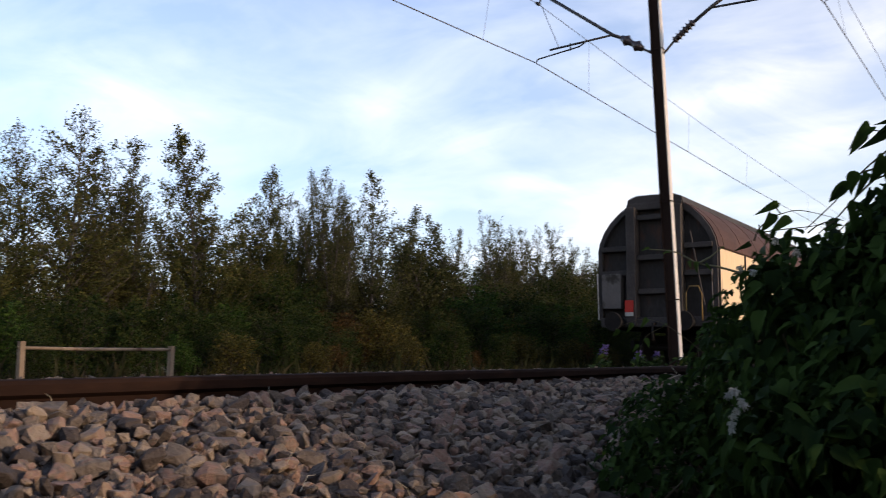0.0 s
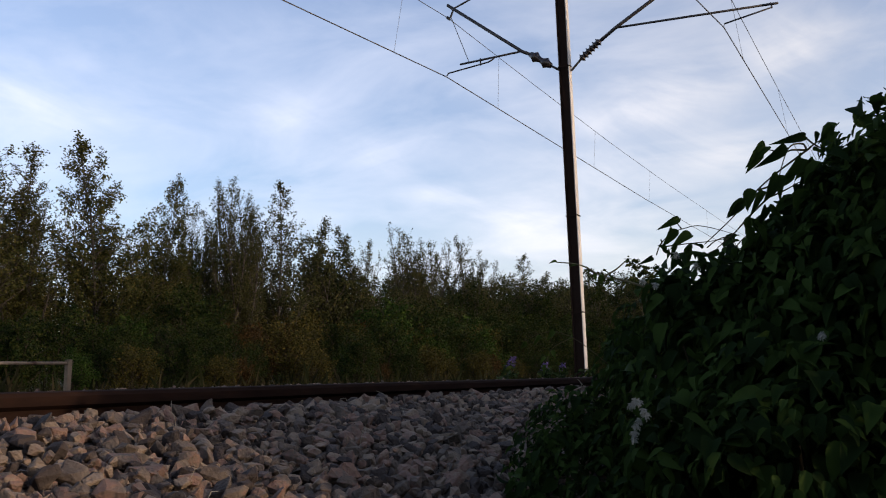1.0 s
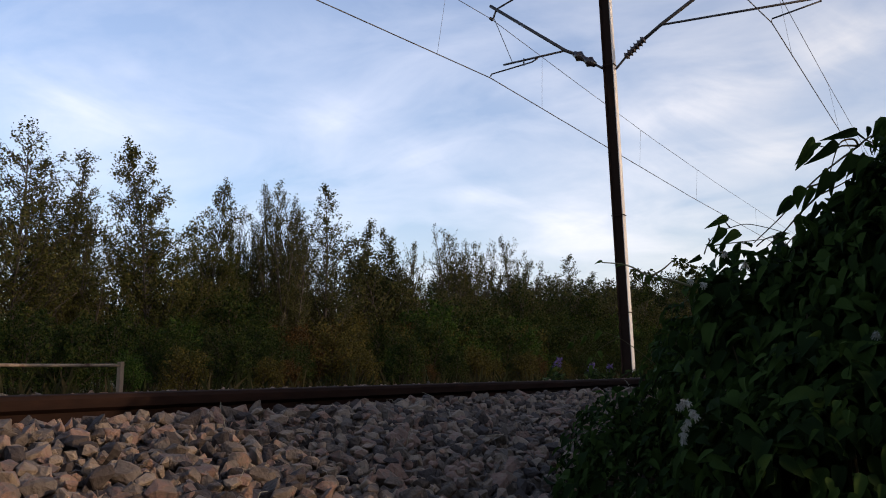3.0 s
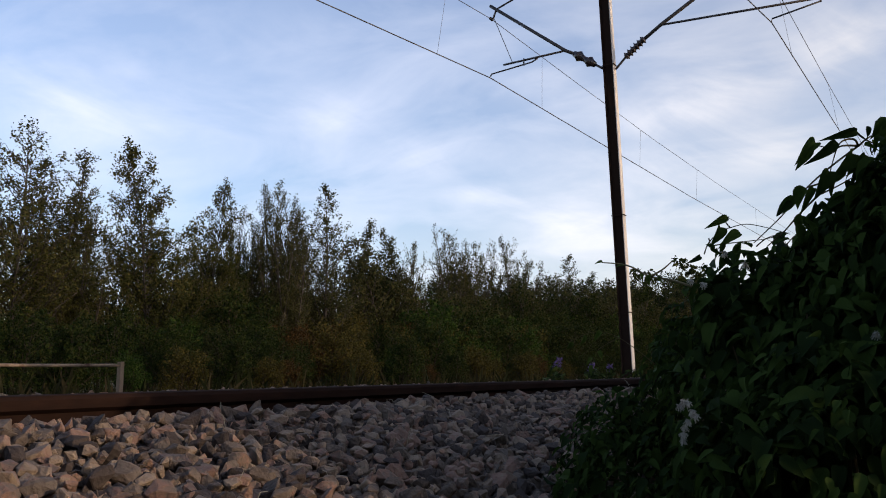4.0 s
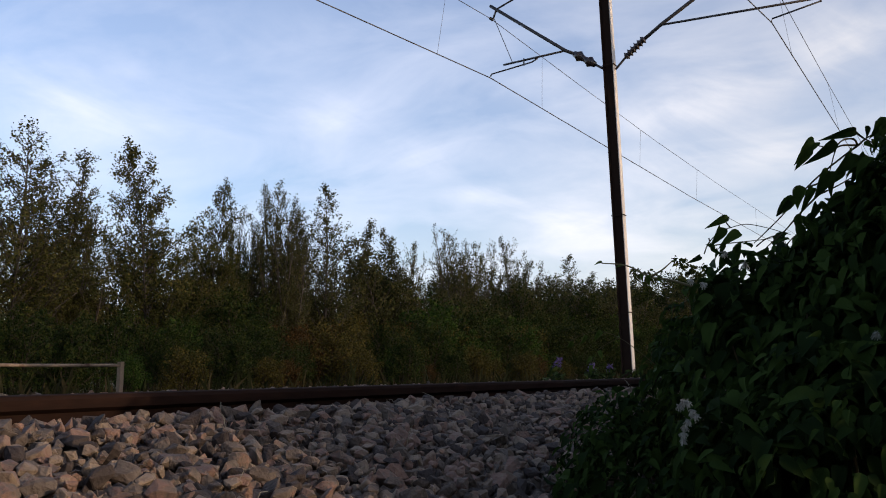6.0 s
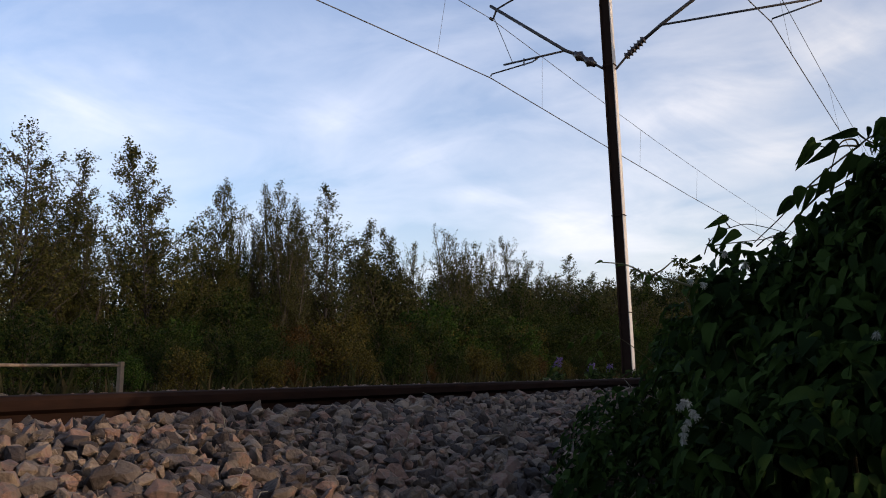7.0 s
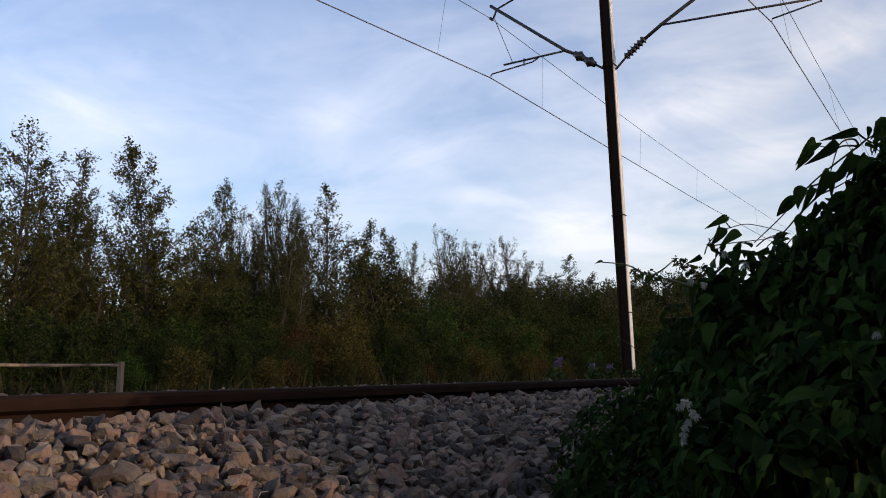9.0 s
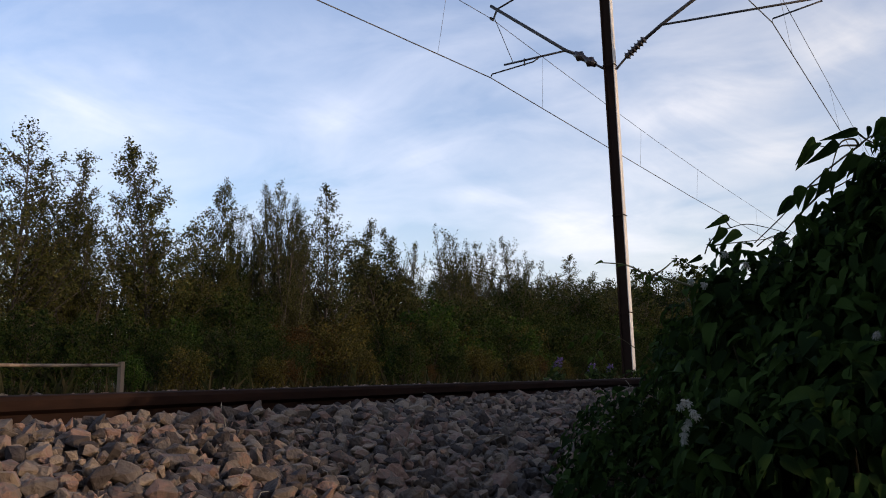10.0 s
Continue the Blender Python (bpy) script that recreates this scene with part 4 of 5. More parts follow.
    # which shrubs grow together, by the bearing at which the stand begins
    stands = [(46, [0, 1, 0, 5]), (42.8, [0, 1, 3, 4]), (39.5, [2, 4, 0, 1]), (36, [4, 4, 2, 0]), (33, [2, 4, 0, 1]), (28.5, [5, 5, 0, 4]), (24, [0, 4, 1, 5]), (-90, [0, 1, 5, 0])]

    def bush(x, y, size, low=False):
        turn = rng.uniform(0, 360)
        bearing = math.degrees(math.atan2(-x, y)) + rng.uniform(-1.0, 1.0)
        k = rng.choice(next(kinds_here for least, kinds_here in stands if bearing > least))
        if low and 21 < bearing < 32:                     # withered growth at the foot of the verge
            k = rng.choice([2, 4, 0, 4])
        plant(shrubs[k], x, y, turn, size)
    for k, (x, y, size) in enumerate(((-15.6, 14.2, 0.72), (-15.4, 17.6, 0.85), (-15.6, 19.4, 0.95), (-15.5, 15.9, 0.78), (-15.4, 21.6, 0.95), (-15.6, 27.0, 1.05))):
        move_to(shrubs[k], x, y, 60 * k, size)
    for y in np.arange(4.5, 62, 1.2):
        bush(-16.8 + rng.uniform(-0.8, 0.8), y + rng.uniform(-0.4, 0.4), min(1.5, (0.57 + 0.070 * (8.5 + 0.863 * y)) / 2.1) * rng.uniform(0.85, 1.1))
    for y in np.arange(4.0, 44, 1.1):
        bush(-14.2 + rng.uniform(-0.7, 0.7), y + rng.uniform(-0.4, 0.4), min(1.1, (0.57 + 0.050 * (7.2 + 0.863 * y)) / 2.1) * rng.uniform(0.85, 1.15))
    for y in np.concatenate([np.arange(3.6, 14, 0.85), np.arange(14, 38, 1.15)]):
        bush(-11.7 + rng.uniform(-0.6, 0.5), y + rng.uniform(-0.4, 0.4), rng.uniform(0.42, 0.66), True)
    for y in np.arange(44, 150, 4.0):
        bush(-14.5 + rng.uniform(-2.2, 1.2), y + rng.uniform(-1, 1), rng.uniform(1.0, 1.5))


def make_verge_grass():
    rng = np.random.default_rng(8)
    n = 26000
    x = rng.uniform(-13.2, -10.0, n)
    y = rng.uniform(2.5, 42, n)
    clump = np.array([noise.noise((a * 0.9, b * 0.9, 7)) for a, b in zip(x, y)])
    keep = clump > -0.25
    x, y, clump = x[keep], y[keep], clump[keep]
    n = len(x)
    up = np.stack([rng.normal(0, 0.22, n), rng.normal(0, 0.22, n), np.ones(n)], 1)
    turns = facing(up, rng.normal(0, 1, (n, 3)))
    size = rng.uniform(0.12, 0.34, n) * (1 + clump * 0.6) * np.where(rng.random(n) < 0.08, 1.9, 1.0)
    ob = scatter("verge_grass", [BLADE], np.zeros(n, int), np.stack([x, y, bed_height(x) - 0.05], 1), turns, np.stack([np.minimum(size, 0.3) * 0.4, size, size], 1), GRASS)
    tagged(ob, "tall dry green and straw-coloured grass on the far verge", "grass", kind="stuff")


# ------------------------------------------------------------------ the climbing bush beside the camera
MOUNDS = [((0.05, 2.50, 0.14), (0.35, 0.50, 0.64)), ((-0.48, 2.56, -0.09), (0.32, 0.42, 0.50)), ((-0.25, 2.48, -0.01), (0.28, 0.40, 0.46)), ((-0.07, 2.45, 0.10), (0.27, 0.42, 0.53)), ((-0.88, 2.72, -0.27), (0.22, 0.34, 0.23)),
          ((-0.24, 2.14, -0.22), (0.40, 0.34, 0.36)), ((0.42, 2.50, 0.06), (0.56, 0.70, 0.66)), ((-0.02, 3.1, -0.02), (0.62, 0.8, 0.52)),
          ((0.85, 3.2, -0.05), (0.75, 0.8, 0.75)), ((-0.62, 2.35, -0.32), (0.34, 0.3, 0.26)), ((-0.72, 2.78, -0.12), (0.21, 0.34, 0.36)),
          ((-0.86, 2.46, -0.26), (0.17, 0.30, 0.28)), ((-0.22, 2.52, 0.23), (0.20, 0.30, 0.30))]


def vine_leaves(rng, n, grow=1.0):
    """Leaf seats on the bush's outer shell, their normals and tips."""
    area = np.array([r[0] * r[1] + r[1] * r[2] + r[0] * r[2] for _, r in MOUNDS])
    area = area * np.array([1.6, 1.6, 2.2, 2.0, 1.0, 1.2, 0.5, 0.4, 0.25, 1.0, 1.4, 1.8, 2.4])
    k = rng.choice(len(MOUNDS), n, p=area / area.sum())
    d = rng.normal(0, 1, (n, 3))
    d /= np.linalg.norm(d, axis=1)[:, None]
    c, r = np.array([m[0] for m in MOUNDS])[k], np.array([m[1] for m in MOUNDS])[k]
    rough = np.array([noise.noise(tuple(v * 2.6 + w)) for v, w in zip(d, c)])
    p = c + d * r * (rng.uniform(0.66, 1.03, n) + rough * 0.12)[:, None] * grow
    inside = np.zeros(n, bool)
    for m, q in MOUNDS:
        inside |= (((p - np.array(m)) / np.array(q)) ** 2).sum(1) < 0.28
    ok = ~inside & (p[:, 2] > bed_height(p[:, 0]) + 0.01) & (p[:, 1] > 1.55)
    p, d = p[ok], d[ok]
    n = len(p)
    normal = d + np.array([0, 0, 0.55]) + rng.normal(0, 0.55, (n, 3))
    tips = np.array([0, 0, -1.0]) + rng.normal(0, 0.55, (n, 3)) + d * 0.3
    return p, normal, tips


def make_bush():
    rng = np.random.default_rng(21)
    bush = thing("climbing_bush", pose(0, 0, 0), "dense dark green bush overgrown with climbing vines and white feathery flowers", "bush")
    p, nrm, tips = vine_leaves(rng, 52000)
    turns = facing(nrm, tips)
    sizes = np.clip(rng.lognormal(math.log(0.040), 0.38, len(p)), 0.020, 0.074)
    sizes = sizes * np.where(p[:, 0] < -0.62, 0.66, 1.0)
    wide = sizes[:, None] * np.stack([rng.uniform(0.6, 0.95, len(p)), np.ones(len(p)), rng.uniform(0.8, 1.6, len(p))], 1)
    picks = (rng.random(len(p)) < 0.5).astype(int)
    front = (p[:, 1] < 2.5) & (p[:, 0] < 0.1) & (sizes > 0.048)
    chosen = np.where(front)[0][:260]
    rest = np.ones(len(p), bool)
    rest[chosen] = False
    tagged(scatter("foliage", [PLAIN_LEAF, OVATE], picks[rest], p[rest], turns[rest], wide[rest], LEAF_VINE, bush, True), kind="stuff")
    meshes = []
    for tv, tf in (HEART_FINE, OVATE_FINE):
        me = bpy.data.meshes.new("leaf")
        me.from_pydata(tv.tolist(), [], tf.tolist())
        me.materials.append(LEAF_ONE)
        me.polygons.foreach_set("use_smooth", [True] * len(tf))
        meshes.append(me)
    for i in chosen:
        ob = new("leaf", meshes[picks[i]])
        ob.parent = bush
        ob.matrix_basis = Matrix.Translation(p[i]) @ Matrix(turns[i].tolist()).to_4x4() @ Matrix.Diagonal((*wide[i], 1))
    for k in range(60):
        bm = bmesh.new()
        c, r = MOUNDS[rng.integers(0, len(MOUNDS))]
        a = rng.uniform(0, math.tau)
        foot = np.array([c[0] + r[0] * 0.5 * math.cos(a), c[1] + r[1] * 0.5 * math.sin(a), 0.0])
        foot[2] = bed_height(foot[0]) - 0.02
        top = np.array([c[0] + r[0] * 0.85 * math.cos(a + 1), c[1] + r[1] * 0.85 * math.sin(a + 1), c[2] + r[2] * rng.uniform(0.1, 0.6)])
        mid = (foot + top) / 2 + rng.normal(0, 0.08, 3)
        tube(bm, [foot, mid, top], [0.007, 0.005, 0.002], 5, False)
        part("stem", bm, STEM, bush, smooth=True)
    flowers(rng, bush)


LEAF_ONE = material("vine_leaf_single", VINE_TONES, scale=0.9, fine=30, rough=0.65, bump=0.2, bump_size=0.002,
                    vary="object", spread=0.6, translucent=0.3)


def make_shade_hedge():
    """Unseen bushes added for shade on the line's near side, beside and behind camera."""
    rng = np.random.default_rng(61)
    n = 1700
    d = rng.normal(0, 1, (n, 3))
    d /= np.linalg.norm(d, axis=1)[:, None]
    d[:, 2] = np.abs(d[:, 2])
    p = d * np.array([0.75, 0.95, 1.3]) * rng.uniform(0.6, 1.05, n)[:, None]
    hedge = thing("hedge_bush", pose(0, 0, 0), "unseen dense dark green bramble bush added for shade along the near side", "bush", "bushes along the near side")
    scatter("foliage", [SMALL_LEAF], np.zeros(n, int), p, facing(d + rng.normal(0, 0.5, (n, 3)), rng.normal(0, 1, (n, 3))), rng.uniform(0.13, 0.23, n), LEAF_VINE, hedge)
    bm = bmesh.new()
    tube(bm, [(0, 0, -0.1), (0.05, 0.03, 0.5), (0.0, 0.0, 1.1)], [0.03, 0.02, 0.008], 7)
    part("stem", bm, STEM, hedge, smooth=True)
    # added in the gap, out of view, to dapple the sun on the stones
    sparse = thing("hedge_bush", Matrix.Translation((2.6, 1.75, float(bed_height(2.6)) - 0.02)), "unseen thin straggly bramble bush added to dapple the sun on the near side", "bush", "bushes along the near side")
    pick = rng.random(n) < 0.26
    m = int(pick.sum())
    scatter("foliage", [SMALL_LEAF], np.zeros(m, int), p[pick] * np.array([0.9, 1.1, 1.1]), facing(rng.normal(0, 1, (m, 3)), rng.normal(0, 1, (m, 3))), rng.uniform(0.08, 0.15, m), LEAF_VINE, sparse)
    bm = bmesh.new()
    tube(bm, [(0, 0, -0.1), (0.04, 0.05, 0.6), (0.0, 0.1, 1.2)], [0.02, 0.014, 0.006], 7)
    part("stem", bm, STEM, sparse, smooth=True)
    spots = [(1.05 + rng.uniform(-0.2, 0.3), y, rng.uniform(1.08, 1.25)) for y in np.arange(3.6, 46, 1.25)]
    # taller and further out, added to cut the sky light on the stones
    spots += [(2.7, 5.4, 1.9), (2.8, 6.9, 2.0), (2.7, 8.3, 1.9)]
    # beside and behind the camera, added to hold sky light off the ground
    spots += [(1.7, 0.3, 1.0), (1.4, -0.9, 1.3), (1.0, -2.1, 1.5), (-0.3, -2.6, 1.4), (-1.6, -3.4, 1.1), (2.2, -2.0, 1.6)]
    for i, (x, y, size) in enumerate(spots):
        m = Matrix.Translation((x, y, float(bed_height(x)) - 0.02)) @ Matrix.Rotation(rng.uniform(0, 6.28), 4, "Z") @ Matrix.Scale(size, 4)
        if i:
            copy_thing(hedge, m)
        else:
            hedge.matrix_basis = m


LEAF_PALE = foliage("pale_tendril_leaf", [(0.04, 0.07, 0.015), (0.07, 0.11, 0.022)])
STRAW_STEM = material("pale_tendril_stem", [(0.11, 0.10, 0.05), (0.19, 0.16, 0.085)], scale=20, fine=90, rough=0.7, bump=0.1, bump_size=0.001)
STRAW = material("dry_straw", [(0.26, 0.22, 0.15), (0.40, 0.35, 0.25)], scale=30, fine=120, rough=0.8, bump=0)


def flowers(rng, bush):
    """Feathery white clematis heads."""
    for c in ((-0.555, 1.92, -0.005), (-0.538, 1.915, 0.002), (-0.547, 1.925, 0.004), (-0.523, 1.92, -0.026), (-0.530, 1.92, -0.016), (-0.546, 1.92, -0.048), (-0.540, 1.925, -0.038), (-0.550, 1.92, -0.075),
              (-0.55, 1.925, -0.064), (-0.19, 2.05, 0.14), (-0.60, 2.2, 0.28), (-0.57, 2.2, 0.27), (-0.50, 2.12, 0.33), (-0.45, 2.1, 0.30)):
        bm = bmesh.new()
        for _ in range(54):
            d = Vector((rng.normal(), rng.normal(), rng.normal())).normalized() * rng.uniform(0.005, 0.0115)
            tube(bm, [(0, 0, 0), d * 0.6, d + Vector((0, 0, -0.003))], [0.0005, 0.0009, 0.0006], 3, False)
        part("flower", bm, PETAL_WHITE, bush, "white feathery flower head", at=Matrix.Translation(c))


def smooth_line(points, steps=5):
    """A Catmull-Rom curve through the points."""
    p = [Vector(points[0])] + [Vector(q) for q in points] + [Vector(points[-1])]
    out = []
    for a, b, c, d in zip(p, p[1:], p[2:], p[3:]):
        for k in range(steps):
            t = k / steps
            out.append(0.5 * (2 * b + (c - a) * t + (2 * a - 5 * b + 4 * c - d) * t * t + (3 * b - a - 3 * c + d) * t ** 3))
    return out + [p[-1]]


def shoot(name, base, points, leaves, label, seed, radius=0.0035, leaf_mat=None, stem_mat=None):
    """A climbing shoot on its own pivot; points and leaves (place, tip, size) are relative to the base."""
    rng = np.random.default_rng(seed)
    ob = thing(name, Matrix.Translation(base), label, "vine", "loose vine shoots")
    for line in points:
        bm = bmesh.new()
        line = smooth_line(line)
        tube(bm, line, [radius * (1 - 0.6 * i / (len(line) - 1)) for i in range(len(line))], 6)
        part("stem", bm, stem_mat or STEM, ob, smooth=True)
    for (pl, tipd, size) in leaves:
        tv, tf = (HEART_FINE, OVATE_FINE)[int(rng.random() < 0.7)]
        me = bpy.data.meshes.new("leaf")
        me.from_pydata(tv.tolist(), [], tf.tolist())
        me.materials.append(leaf_mat or LEAF_ONE)
        me.polygons.foreach_set("use_smooth", [True] * len(tf))
        q = facing(np.array([[rng.normal(0, 0.45) + 0.4, -0.8, rng.normal(0.15, 0.4)]]), np.array([tipd], float))[0]
        leaf = new("leaf", me)
        leaf.parent = ob
        leaf.matrix_basis = Matrix.Translation(pl) @ Matrix(q.tolist()).to_4x4() @ Matrix.Diagonal((size * rng.uniform(0.50, 0.80), size * 0.92, size * rng.uniform(1.0, 2.2), 1))
    return ob


SHOOTS = []


def make_shoots():
    SHOOTS.append(shoot("vine_shoot", (-0.368, 2.324, 0.428), [
        [(0.137, 0.031, 0.169), (0.079, 0.005, 0.122), (0.026, -0.019, 0.072), (-0.033, -0.043, 0.002), (-0.098, -0.048, -0.058)],
        [(0.048, -0.003, 0.054), (0.004, -0.022, 0.007), (-0.030, -0.036, -0.034), (-0.071, -0.031, -0.066)],
        [(0.137, 0.031, 0.169), (0.161, 0.042, 0.190), (0.191, 0.058, 0.200)],
        [(0.136, 0.031, 0.169), (0.131, 0.003, 0.179), (0.110, -0.020, 0.174), (0.095, -0.026, 0.154), (0.078, -0.028, 0.100)],
        [(0.136, 0.031, 0.169), (0.109, -0.019, 0.162), (0.091, -0.029, 0.156), (0.061, -0.058, 0.159)],
        [(0.139, -0.017, 0.190), (0.152, 0.038, 0.184), (0.178, 0.055, 0.169)],
        [(0.026, -0.019, 0.072), (0.052, -0.027, 0.076), (0.077, -0.039, 0.093)],
        [(0.048, -0.003, 0.054), (0.081, 0.013, 0.070), (0.123, 0.034, 0.096)]],
        [((0.053, -0.064, 0.165), (-0.549, -0.526, -0.649), 0.058),
         ((0.039, -0.071, 0.159), (-0.285, -0.317, -0.904), 0.061),
         ((0.094, -0.041, 0.173), (-0.526, -0.408, -0.746), 0.083),
         ((0.140, -0.017, 0.193), (-0.731, -0.634, -0.252), 0.072),
         ((0.077, -0.040, 0.097), (-0.331, -0.333, -0.883), 0.065),
         ((0.027, -0.063, 0.059), (-0.621, -0.586, -0.521), 0.058),
         ((0.002, -0.075, 0.039), (-0.550, -0.480, -0.683), 0.067),
         ((-0.005, -0.078, 0.031), (-0.405, -0.546, -0.733), 0.042),
         ((0.045, -0.053, 0.061), (-0.422, -0.417, -0.805), 0.060),
         ((0.013, -0.063, 0.003), (-0.250, -0.286, -0.925), 0.063),
         ((0.028, -0.053, -0.005), (0.550, -0.078, -0.832), 0.033),
         ((0.160, -0.007, 0.205), (0.414, -0.178, -0.893), 0.032),
         ((0.196, 0.012, 0.221), (-0.325, -0.399, -0.858), 0.052),
         ((0.202, 0.017, 0.205), (-0.383, -0.460, -0.801), 0.049),
         ((0.126, -0.017, 0.139), (-0.470, -0.410, -0.782), 0.069),
         ((0.153, -0.001, 0.139), (-0.494, -0.443, -0.748), 0.066),
         ((0.107, -0.024, 0.108), (-0.113, -0.303, -0.946), 0.046),
         ((0.129, -0.011, 0.113), (0.237, -0.064, -0.970), 0.051),
         ((0.057, -0.041, 0.031), (0.416, -0.037, -0.908), 0.042),
         ((0.048, -0.045, 0.021), (-0.278, -0.387, -0.879), 0.049),
         ((0.169, 0.003, 0.174), (0.492, -0.029, -0.870), 0.039),
         ((0.154, -0.004, 0.159), (0.894, 0.017, -0.449), 0.031),
         ((0.005, -0.064, -0.020), (0.372, 0.050, -0.927), 0.057),
         ((0.026, -0.050, -0.030), (0.453, 0.034, -0.891), 0.048),
         ((0.087, -0.031, 0.082), (-0.400, -0.516, -0.757), 0.044)],
        "twining vine shoot with dark drooping leaves above the bush", 31, 0.003))
    SHOOTS.append(shoot("vine_shoot", (-0.495, 2.259, 0.365), [
        [(-0.075, -0.040, -0.021), (-0.059, -0.058, 0.003), (-0.034, -0.048, 0.029), (-0.011, -0.036, 0.039), (0.021, -0.018, 0.047), (0.062, 0.007, 0.039), (0.110, 0.038, 0.023)],
        [(-0.013, -0.037, 0.039), (-0.019, -0.054, 0.053), (-0.009, -0.061, 0.061), (-0.028, -0.071, 0.054)],
        [(-0.048, -0.051, -0.003), (-0.009, -0.029, 0.003), (0.046, 0.002, 0.010), (0.083, 0.022, 0.018)],
        [(0.096, 0.056, 0.000), (0.111, 0.062, 0.018), (0.129, 0.048, 0.029)],
        [(0.034, 0.020, -0.003), (0.060, 0.010, 0.013), (0.088, 0.025, 0.021), (0.098, 0.057, 0.000)],
        [(-0.058, -0.059, 0.013), (-0.060, -0.034, -0.005)]],
        [((-0.007, -0.083, 0.057), (-0.635, -0.648, -0.422), 0.052),
         ((-0.024, -0.089, 0.032), (-0.222, -0.364, -0.904), 0.047),
         ((0.017, -0.063, 0.019), (-0.683, -0.650, -0.333), 0.058),
         ((0.001, -0.065, -0.029), (0.465, -0.194, 0.864), 0.052),
         ((-0.038, -0.090, -0.018), (-0.181, -0.742, 0.646), 0.032),
         ((0.035, -0.047, -0.013), (0.299, -0.576, 0.761), 0.027),
         ((-0.022, -0.082, -0.003), (0.064, -0.408, -0.911), 0.030),
         ((-0.042, -0.094, -0.008), (0.363, -0.147, -0.920), 0.035),
         ((0.013, -0.061, -0.008), (-0.410, -0.583, -0.701), 0.039),
         ((-0.068, -0.105, -0.033), (-0.452, -0.723, -0.522), 0.033),
         ((0.071, -0.026, -0.018), (-0.586, -0.699, -0.409), 0.042),
         ((0.098, -0.011, -0.013), (0.565, -0.074, -0.822), 0.033)],
        "curling vine tip with small leaves above the bush", 32, 0.0018))

    def rel(*pts):
        return [tuple(Vector(p) - b) for p in pts]
    L = lambda p, tip, s: (tuple(Vector(p) - b), tip, s * 0.8)
    b = Vector((-0.67, 2.38, 0.29))
    SHOOTS.append(shoot("vine_shoot", b, [
        rel((-0.64, 2.38, 0.28), (-0.70, 2.36, 0.30), (-0.742, 2.334, 0.308), (-0.791, 2.30, 0.337), (-0.847, 2.267, 0.344)),
        rel((-0.742, 2.334, 0.308), (-0.715, 2.35, 0.325), (-0.689, 2.359, 0.348))],
        [L((-0.80, 2.30, 0.337), (-1, 0, 0.1), 0.035), L((-0.845, 2.268, 0.345), (-1, 0, -0.1), 0.03), L((-0.76, 2.32, 0.315), (0.2, 0, -1), 0.03), L((-0.74, 2.33, 0.31), (-0.3, 0, -1), 0.035),
         L((-0.69, 2.36, 0.35), (1, 0, -0.3), 0.022), L((-0.72, 2.34, 0.31), (0.3, 0, -1), 0.03)],
        "pale vine tendril reaching out from the bush", 33, 0.0036, LEAF_PALE, STRAW_STEM))
    b = Vector((-0.80, 2.32, 0.10))
    SHOOTS.append(shoot("vine_shoot", b, [
        rel((-0.74, 2.36, 0.08), (-0.82, 2.31, 0.15), (-0.88, 2.28, 0.165), (-0.94, 2.26, 0.14)),
        rel((-0.82, 2.31, 0.15), (-0.87, 2.29, 0.12), (-0.885, 2.28, 0.07))],
        [L((-0.82, 2.31, 0.15), (-0.6, 0, 0.5), 0.03), L((-0.86, 2.28, 0.165), (-0.6, 0, -0.7), 0.034), L((-0.90, 2.27, 0.155), (-0.4, 0, -0.9), 0.034), L((-0.935, 2.26, 0.14), (-0.3, 0, -1), 0.034),
         L((-0.885, 2.28, 0.08), (-0.1, 0, -1), 0.034), L((-0.87, 2.29, 0.115), (0.4, 0, -0.8), 0.03), L((-0.885, 2.28, 0.10), (-0.6, 0, -0.8), 0.03)],
        "thin vine tendril with pale leaves hanging beside the bush", 34, 0.0012, LEAF_PALE))


def make_stalks():
    """Dry straws caught among the stones."""
    rng = np.random.default_rng(77)
    for _ in range(34):
        x, y = rng.uniform(-2.1, -1.1), rng.uniform(1.2, 6.5)
        z = float(bed_height(x)) + 0.035
        a, h = rng.uniform(0, math.tau), rng.uniform(0.04, 0.11)
        d = Vector((math.cos(a), math.sin(a), rng.uniform(0.0, 0.9))).normalized() * h
        bm = bmesh.new()
        tube(bm, [(0, 0, -0.02), d * 0.5 + Vector((0, 0, 0.006)), d], [0.0012, 0.001, 0.0006], 4)
        ob = part("straw", bm, STRAW)
        ob.location = (x, y, z)
        tagged(ob, "dry pale straw caught among ballast stones", "straw", "straws among the stones")


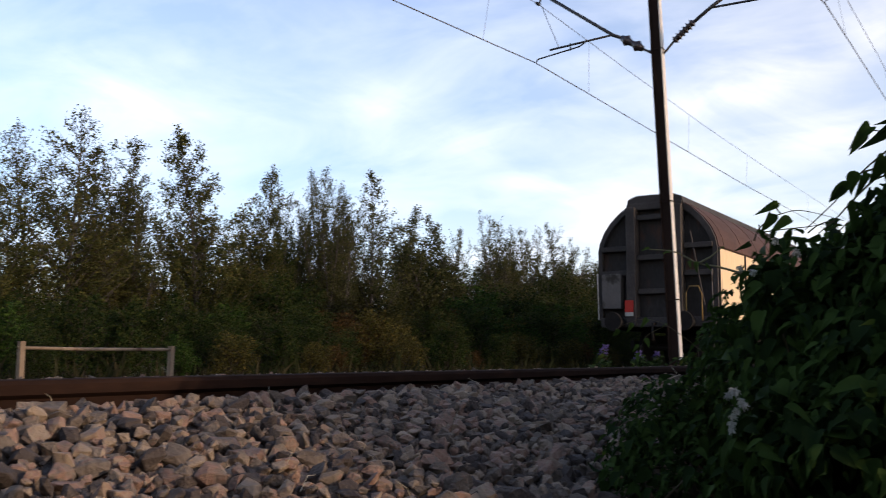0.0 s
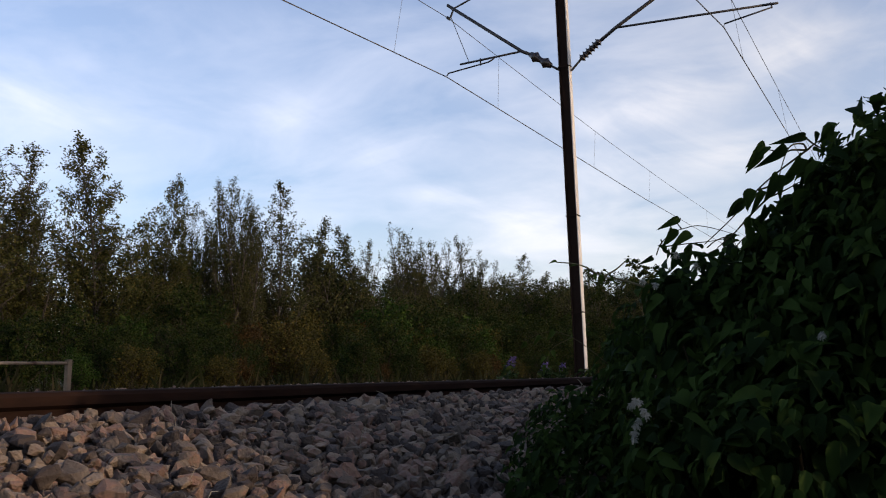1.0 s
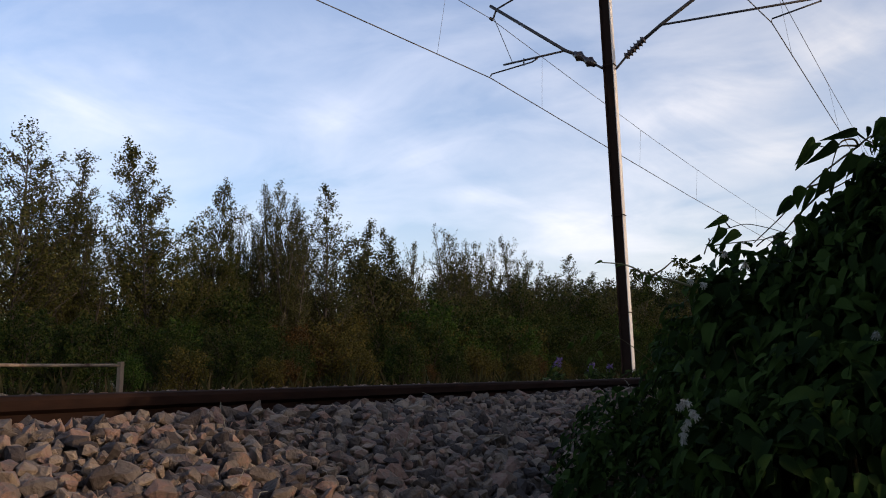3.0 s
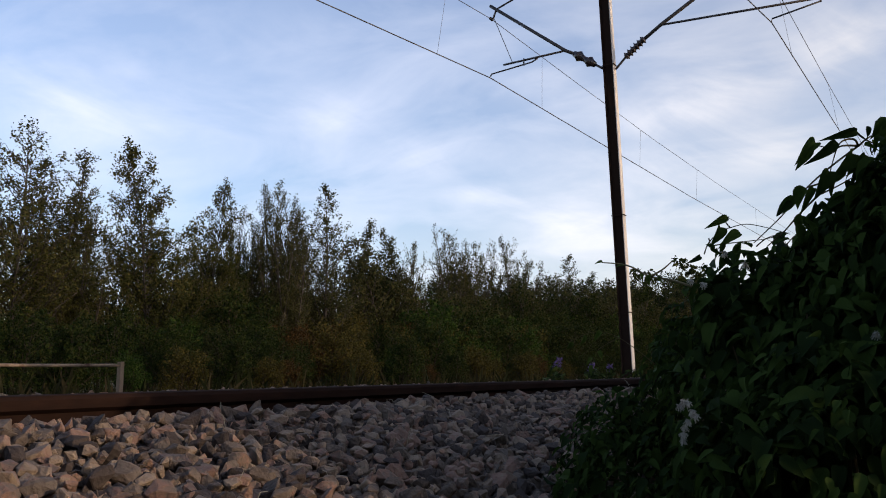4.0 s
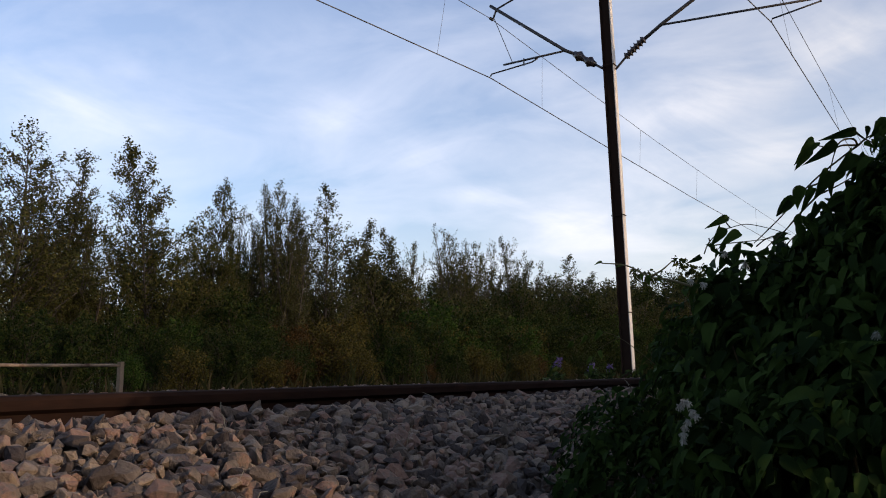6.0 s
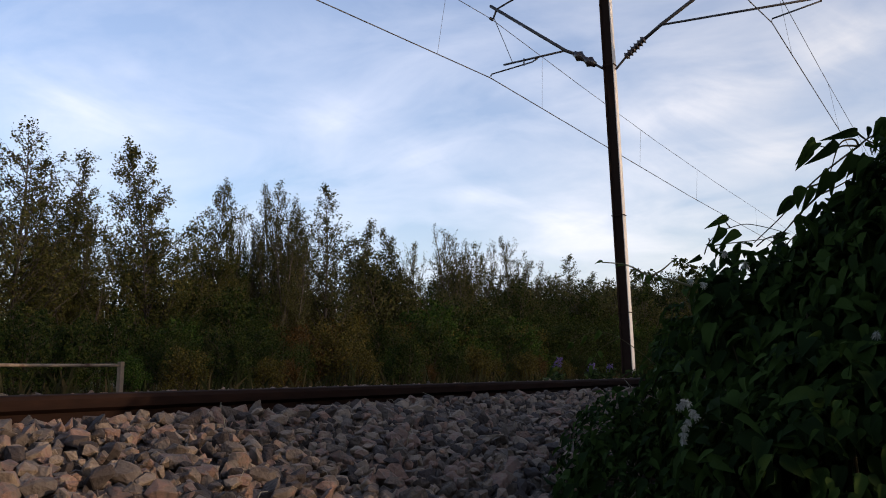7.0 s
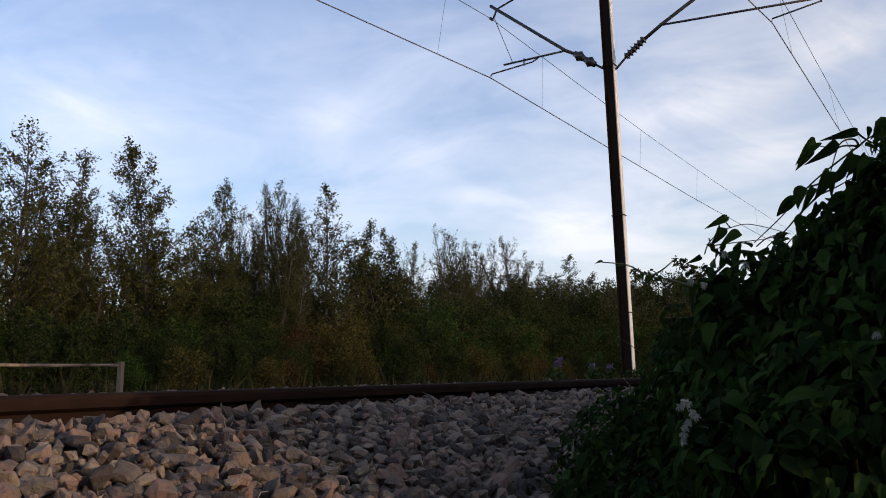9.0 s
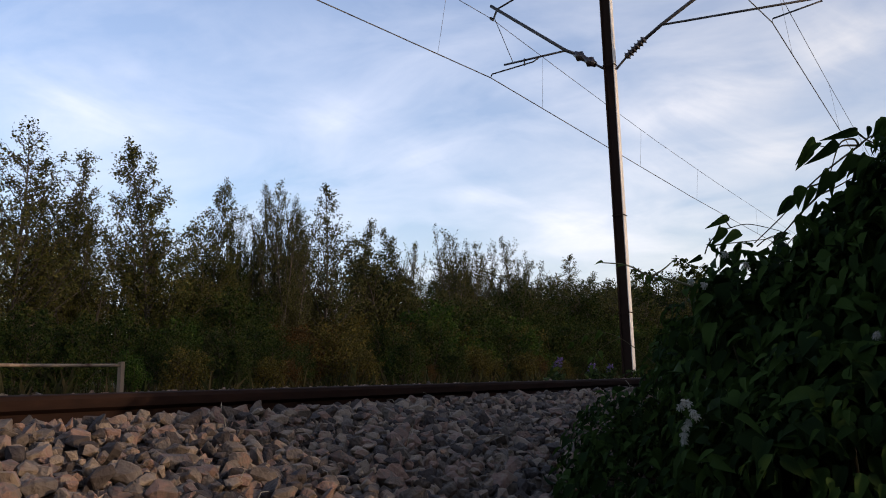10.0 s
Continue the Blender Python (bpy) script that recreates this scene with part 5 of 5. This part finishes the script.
def make_weeds():
    """Low weeds with violet flower spikes near the mast."""
    rng = np.random.default_rng(44)
    for k, (x, y, h) in enumerate(((-5.0, 11.4, 0.33), (-4.95, 12.7, 0.26), (-5.0, 13.6, 0.25), (-4.7, 12.2, 0.22), (-4.9, 14.3, 0.22), (-4.6, 10.5, 0.16))):
        weed = thing("flowering_weed", pose(x, y, float(bed_height(x)) - 0.01), "low green weed with a violet flower spike", "weed", "flowering weeds")
        bm = bmesh.new()
        lean = rng.normal(0, 0.04, 2)
        tube(bm, [(0, 0, 0), (lean[0], lean[1], h * 0.6), (lean[0] * 2, lean[1] * 2, h)], [0.006, 0.005, 0.003], 6)
        part("stem", bm, STEM, weed, smooth=True)
        n = 46
        u = rng.uniform(0, 0.75, n)
        pl = np.stack([lean[0] * u * 2 + rng.normal(0, 0.05, n), lean[1] * u * 2 + rng.normal(0, 0.05, n), u * h], 1)
        scatter("leaves", [OVATE], np.zeros(n, int), pl, facing(rng.normal(0, 0.6, (n, 3)) + np.array([0, -0.3, 0.8]), rng.normal(0, 1, (n, 3))), rng.uniform(0.05, 0.10, n), LEAF_WEED, weed)
        if k > 2:
            continue
        n = 110
        u = rng.uniform(0.55, 1.0, n)
        a = rng.uniform(0, math.tau, n)
        r = 0.055 * (1.15 - u) + 0.018
        pl = np.stack([lean[0] * 2 * u + r * np.cos(a), lean[1] * 2 * u + r * np.sin(a), h * (0.62 + 0.9 * (u - 0.55))], 1)
        scatter("flower_spike", [SMALL_LEAF], np.zeros(n, int), pl, spin(rng, n), rng.uniform(0.020, 0.036, n), PETAL_PURPLE, weed)


# ------------------------------------------------------------------ build
make_ground()
make_rails()
make_hoop()
make_mast()
make_wires()
WAGON = make_wagon()
make_woods()
make_verge_grass()
make_weeds()
make_bush()
make_shoots()
make_shade_hedge()
make_stalks()
make_ballast()


def motions():
    speed = 23.3
    walk(WAGON, [(t, pose(-7.9, 21.6 + speed * t, -0.19)) for t in (0.0, 0.5, 1.0, 2.5, 5.0, 7.5, 10.0)])
    sway = [(0.0, 0.0), (0.6, 0.5), (1.4, 0.0), (2.5, 0.1), (4.0, 0.0), (4.5, 0.1), (5.2, -0.6), (6.2, -0.4), (7.0, 0.2), (7.5, -0.1), (8.3, 0.3), (9.0, 0.2), (10.0, -0.1)]
    for k, ob in enumerate(SHOOTS):
        at = ob.matrix_basis.translation.copy()
        rows = []
        for t, a in sway:
            w = a * (1.0, 0.8, 1.3, 1.6)[k] * (1 if k % 2 == 0 else -1)
            rows.append((t, pose(at.x, at.y, at.z, w * 0.5, w, w * 0.6)))
        walk(ob, rows)


motions()
